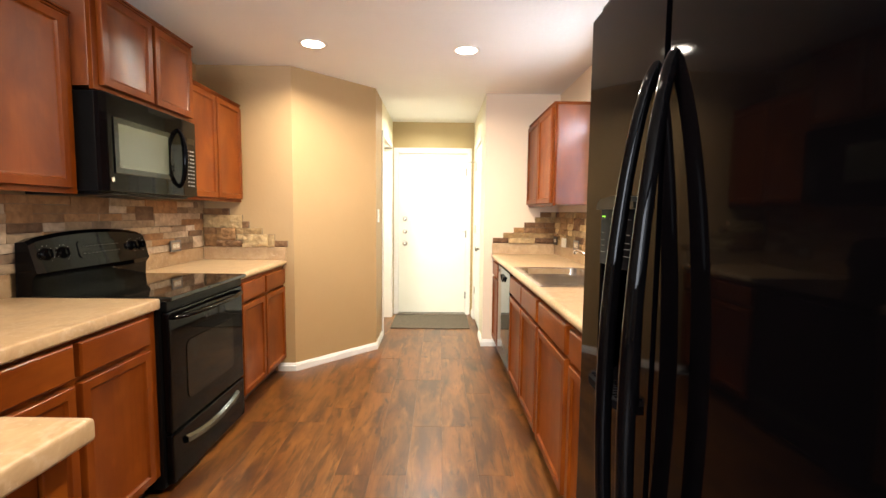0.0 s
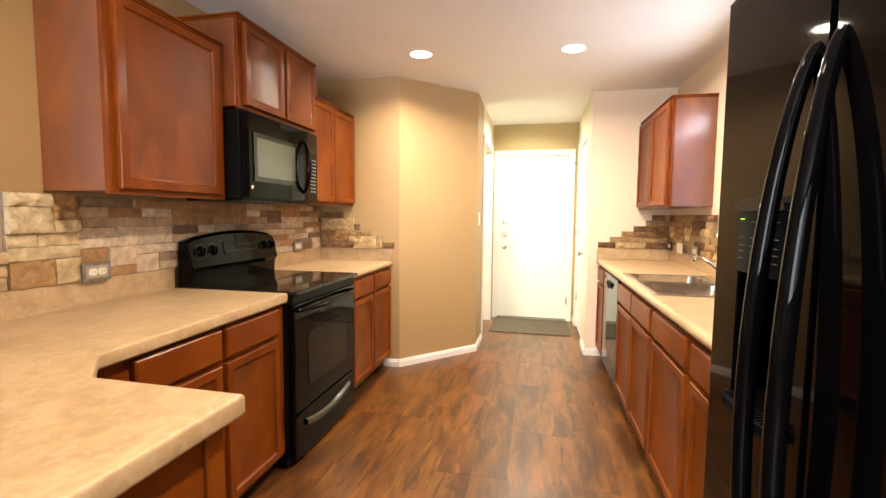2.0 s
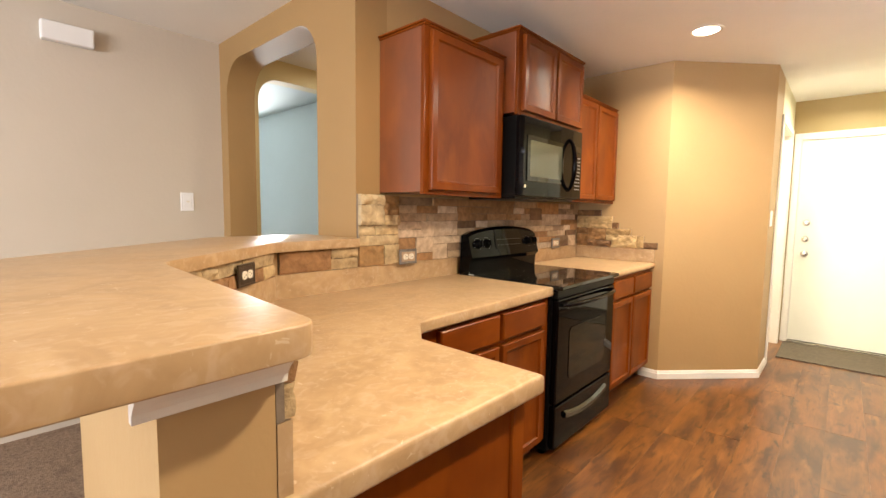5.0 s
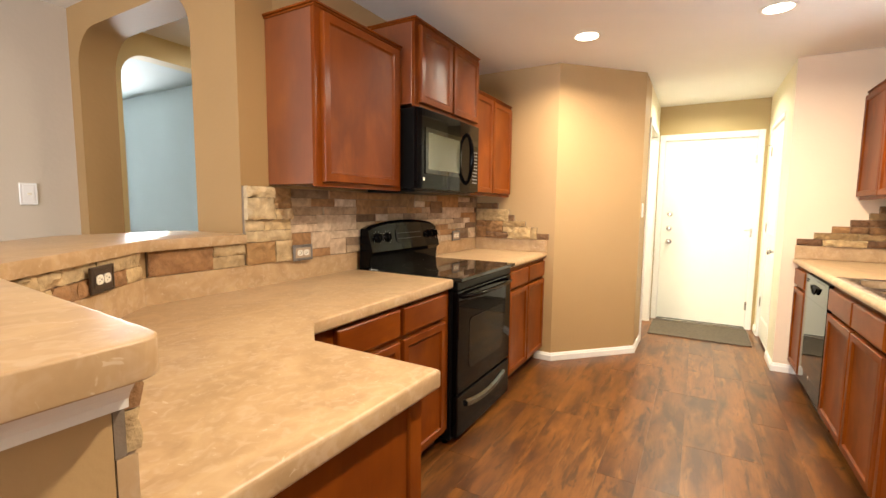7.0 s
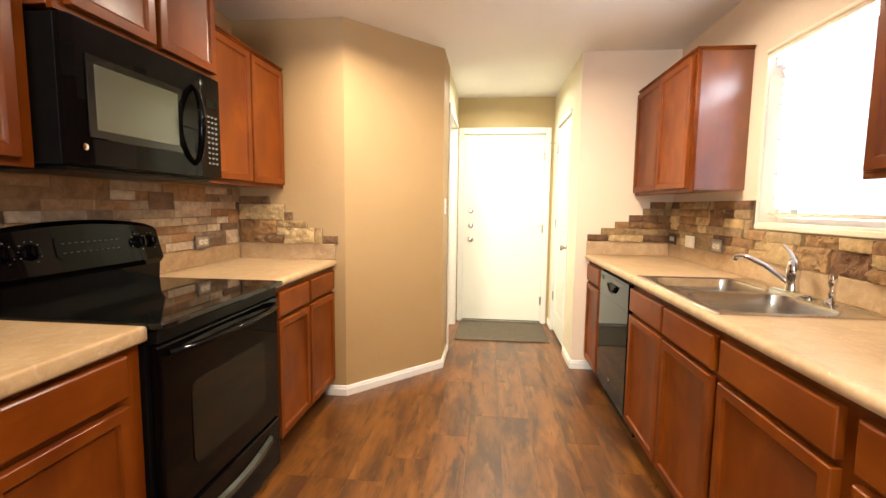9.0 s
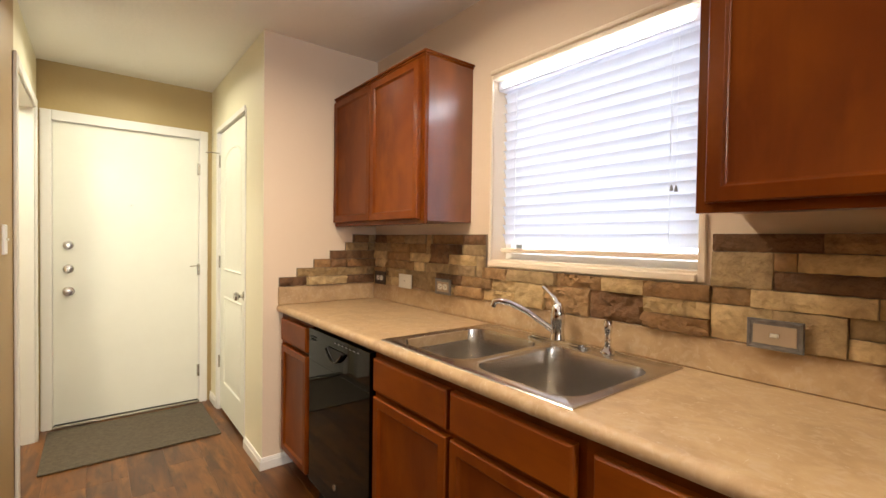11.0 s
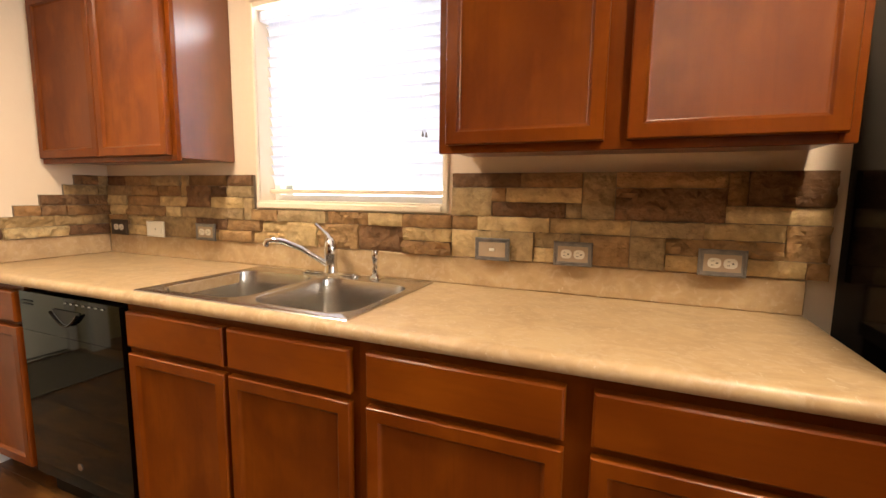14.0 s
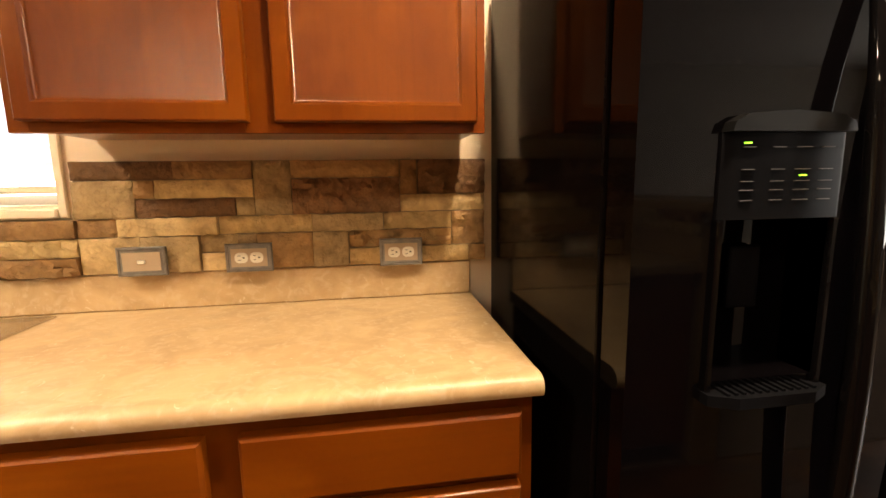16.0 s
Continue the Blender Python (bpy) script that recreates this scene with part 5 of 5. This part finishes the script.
# ---- stonework ----
def stonework(name, m, length, z0, rows, ok, mat, rng, label, unit=0.05, depth=(0.018, 0.038), rough=0.0085, row=0.05, tall=0.30, courses=None, tones=None):
    """Pieces of split stone in the local x-z plane, proud toward local -y, over a mortar bed. courses: rows of letters from the top down,
    where cells with one letter that touch are one stone, and tones says the letter's material and how rough it is split."""
    st = thing(name, label, "backsplash", m)
    cols = int(round(length / unit))
    taken = np.zeros((rows, cols), bool)
    bed = bmesh.new()
    stones = []
    for r in range(rows):
        for c in range(cols):
            if taken[r, c]:
                continue
            if not ok((c + 0.5) * unit, z0 + (r + 0.5) * row):
                continue
            if courses:
                mark, w, h = courses[rows - 1 - r][c], 1, 1
                while c + w < cols and courses[rows - 1 - r][c + w] == mark and ok((c + w + 0.5) * unit, z0 + (r + 0.5) * row):
                    w += 1
                while r + h < rows and courses[rows - 1 - r - h][c:c + w] == mark * w and ok((c + 0.5) * unit, z0 + (r + h + 0.5) * row):
                    h += 1
                taken[r:r + h, c:c + w] = True
                stones.append((c * unit, (c + w) * unit, z0 + r * row, z0 + (r + h) * row, tones[mark]))
                continue
            h = 2 if r + 1 < rows and rng.random() < tall else 1
            want = rng.choice([2, 2, 3, 3, 4, 5, 5, 6] if tall > 0.2 else [3, 4, 4, 5, 6, 7])
            w = 0
            while w < want and c + w < cols and all(not taken[r + k, c + w] and ok((c + w + 0.5) * unit, z0 + (r + k + 0.5) * row) for k in range(h)):
                w += 1
            if w == 0:
                h = 1
                while w < want and c + w < cols and not taken[r, c + w] and ok((c + w + 0.5) * unit, z0 + (r + 0.5) * row):
                    w += 1
            taken[r:r + h, c:c + w] = True
            stones.append((c * unit, (c + w) * unit, z0 + r * row, z0 + (r + h) * row, (mat, rng.choice([0.5, 0.9, 1.4]))))
    for x0, x1, a, b, tone in stones:
        box(bed, x0, x1, -0.012, -0.001, a, b)
    part("mortar_bed", bed, M_MORTAR, st, smooth=0, kind="stuff")
    for x0, x1, a, b, (look_of, wild) in stones:
        bm = bmesh.new()
        g = 0.0012
        d = rng.uniform(*depth)
        coarse = rough > 0.003
        step = 0.0125 if coarse else 0.035
        nx, nz = max(2, min(26, int((x1 - x0) / step))), max(2, int((b - a) / step))
        amp, lean = rough * wild, rng.uniform(-0.05, 0.05)
        here = Vector((rng.uniform(0, 50), rng.uniform(0, 50), 0.0))
        grid = [[bm.verts.new((x0 + g + (x1 - x0 - 2 * g) * i / nx + (rng.uniform(-0.002, 0.002) if 0 < i < nx else 0),
                               -d + rng.uniform(-amp, amp) * 0.18 + lean * (b - a) * (k / nz - 0.5) + 1.1 * amp * noise.noise(here + Vector((i * step * 22, k * step * 34, 0.0)))
                               + 0.6 * amp * noise.noise(here + Vector((i * step * 60, k * step * 90, 7.0)))
                               + (rng.uniform(0.0008, 0.0035) if i in (0, nx) or k in (0, nz) else -0.002),
                               a + g + (b - a - 2 * g) * k / nz + rng.uniform(-0.0012, 0.0012))) for k in range(nz + 1)] for i in range(nx + 1)]
        for line in grid:
            for v in line:
                v.co.y = min(v.co.y, -0.0135)
        for i in range(nx):
            for k in range(nz):
                q = (grid[i][k], grid[i + 1][k], grid[i + 1][k + 1], grid[i][k + 1])
                if (i + k) % 2:
                    bm.faces.new((q[0], q[1], q[2]))
                    bm.faces.new((q[0], q[2], q[3]))
                else:
                    bm.faces.new((q[0], q[1], q[3]))
                    bm.faces.new((q[1], q[2], q[3]))
        rim = [grid[i][0] for i in range(nx + 1)] + [grid[nx][k] for k in range(1, nz + 1)] + [grid[i][nz] for i in range(nx - 1, -1, -1)] + [grid[0][k] for k in range(nz - 1, 0, -1)]
        back = [bm.verts.new((v.co.x, -0.010, v.co.z)) for v in rim]
        for i in range(len(rim)):
            j = (i + 1) % len(rim)
            bm.faces.new((rim[i], rim[j], back[j], back[i]))
        part("stone", bm, look_of, st, smooth=48)
    return st


rng = random.Random(5)
Z1 = 1.011
# east wall, local x from the end wall toward the refrigerator
COURSES = ["AAABBBBCCCCDEEEEEFFF" + "." * 19 + "AAAAABBBBGGHHHHHHIJJJJ",
           "GGGGHHHHIIIDJJJKKLLL" + "." * 19 + "CCCEDDDDDGGKKKKKKIJJJJ",
           "MMMNNNNNOOOOJJJPPPPQ" + "." * 19 + "CCCFFFFFLGGKKKKKKMMMMM",
           "RRRSSSSSSTTUUUUVVVVQ" + "WWWXXXXXYYYYZZZaaaa" + "NNOOOOOPPPPPQQQQRRRRSS",
           "bbbccccddddddeeeeffff" + "ggghhhkkkkllllmmmm" + "TTTUUUVVVWWWXXYYYYYYSS",
           "nnnnoooddddddpppffff" + "qqqqhhhkkkkllllrrrr" + "TTTUUUZZVWWWXXooooooob"]
PALE, WARMS, MIDS, DEEP = (stone_material(*v) for v in (
    ("grey_tan_stone", [(0.39, 0.265, 0.130), (0.44, 0.305, 0.150), (0.35, 0.240, 0.118)], 0.06, 0.022),
    ("golden_tan_stone", [(0.60, 0.42, 0.195), (0.66, 0.475, 0.235), (0.53, 0.355, 0.158)], 0.08, 0.020),
    ("mid_brown_stone", [(0.36, 0.205, 0.082), (0.40, 0.235, 0.098), (0.30, 0.162, 0.060)], 0.08, 0.022),
    ("dark_brown_stone", [(0.180, 0.088, 0.034), (0.220, 0.110, 0.045), (0.150, 0.074, 0.030)], 0.08, 0.032)))
TONES = {}
for letters, value in (("FLCUXdQV", (PALE, 0.5)), ("OPMTZRohn", (WARMS, 0.7)), ("gmqpc", (WARMS, 1.6)), ("HNIEWafb", (MIDS, 0.8)),
                       ("kYrS", (MIDS, 1.7)), ("ABDGe", (DEEP, 0.6)), ("JKl", (DEEP, 1.5))):
    TONES.update({c: value for c in letters})
TONES["G"], TONES["E"], TONES["D"] = (PALE, 0.4), (MIDS, 0.7), (WARMS, 0.6)
TONES["F"], TONES["B"] = (DEEP, 0.6), (MIDS, 0.7)
stonework("stone_backsplash", pose(XR, YE - 0.035, 0, 0, 0, -90), 3.05, Z1, 6,
          lambda u, z: not (YE - 0.035 - WY1 - 0.015 < u < YE - 0.035 - WY0 + 0.025 and z > 1.15), M_STONE, rng,
          "rough split tan and brown stone backsplash under the kitchen window", courses=COURSES, tones=TONES)
steps = lambda z: 0.05 + 0.105 * max(0.0, (z - Z1) / 0.05 - 0.5)
stonework("stone_backsplash", pose(CX1 + 0.085, YE, 0), 0.60, Z1, 6, lambda u, z: u > 0.095 * int((z - Z1) / 0.05), M_STONE, rng,
          "rough split tan and brown stones stepping down along the end wall")
stonework("stone_backsplash", pose(XL, YA + 0.002, 0, 0, 0, 90), 0.25, Z1, 7, lambda u, z: True, M_FACING, rng,
          "rough split golden stones at the open end of the backsplash")
stonework("stone_backsplash", pose(XL, YA + 0.252, 0, 0, 0, 90), 2.06, Z1, 8, lambda u, z: True, M_TILE, rng,
          "flat tan, brown and grey stone backsplash behind the range", unit=0.0433, row=0.0433, tall=0.20, depth=(0.016, 0.028), rough=0.0022)
stonework("stone_backsplash", pose(XL + 0.03, YP, 0), 0.65, Z1, 6, lambda u, z: u < 0.63 - 0.085 * int((z - Z1) / 0.05), M_STONE, rng,
          "rough split tan stones stepping down along the pantry wall")
stonework("stone_facing", pose(XL, 0.80, 0, 0, 0, 90), 0.40, Z1, 2, lambda u, z: True, M_FACING, rng, "split tan stone facing under the raised bar beside the wall", depth=(0.012, 0.02))
L2 = math.hypot(XL + 1.205, 0.775 - 0.215)
stonework("stone_facing", pose(-1.205, 0.215, 0, 0, 0, ang), L2, Z1, 2, lambda u, z: True, M_FACING, rng, "split tan stone facing on the angled half wall under the bar", depth=(0.018, 0.028))
a3 = math.degrees(math.atan2(0.170 - 0.215, -0.452 + 1.205))
stonework("stone_facing", pose(-0.452, 0.170, 0, 0, 0, a3 + 180), 0.75, 1.011, 2, lambda u, z: True, M_FACING, rng, "split tan stone facing on the half wall under the bar", depth=(0.022, 0.042))

# ---- floor planks ----
floor = setting(thing("floor", "", "", pose(0, 0, 0)), "dark brown hand scraped hickory plank floor")
PW = 0.178
plank_mesh = {}
rng = random.Random(11)


def plank(x, y0, length):
    key = round(length, 2)
    if key not in plank_mesh:
        bm = bmesh.new()
        box(bm, 0.0001, PW - 0.0001, 0.0001, key - 0.0001, -0.012, 0.0, 0.0006)
        finish(bm, 0)
        me = bpy.data.meshes.new("plank")
        bm.to_mesh(me)
        bm.free()
        me.materials.append(M_FLOOR)
        plank_mesh[key] = me
    ob = new("plank", plank_mesh[key])
    ob.location = (x, y0, 0)
    ob.parent = floor


def plank_rows(x0, x1, y0, y1):
    x = x0
    while x < x1:
        y = y0
        while y < y1:
            n = rng.choice([0.75, 1.0, 1.25]) if y > y0 else rng.choice([0.25, 0.5, 0.75, 1.0])
            plank(x, y, n)
            y += n
        x += PW


plank_rows(-0.47, 1.33, -3.9, 5.5)
plank_rows(-0.47 - 5 * PW, -0.475, 0.9, 5.5)
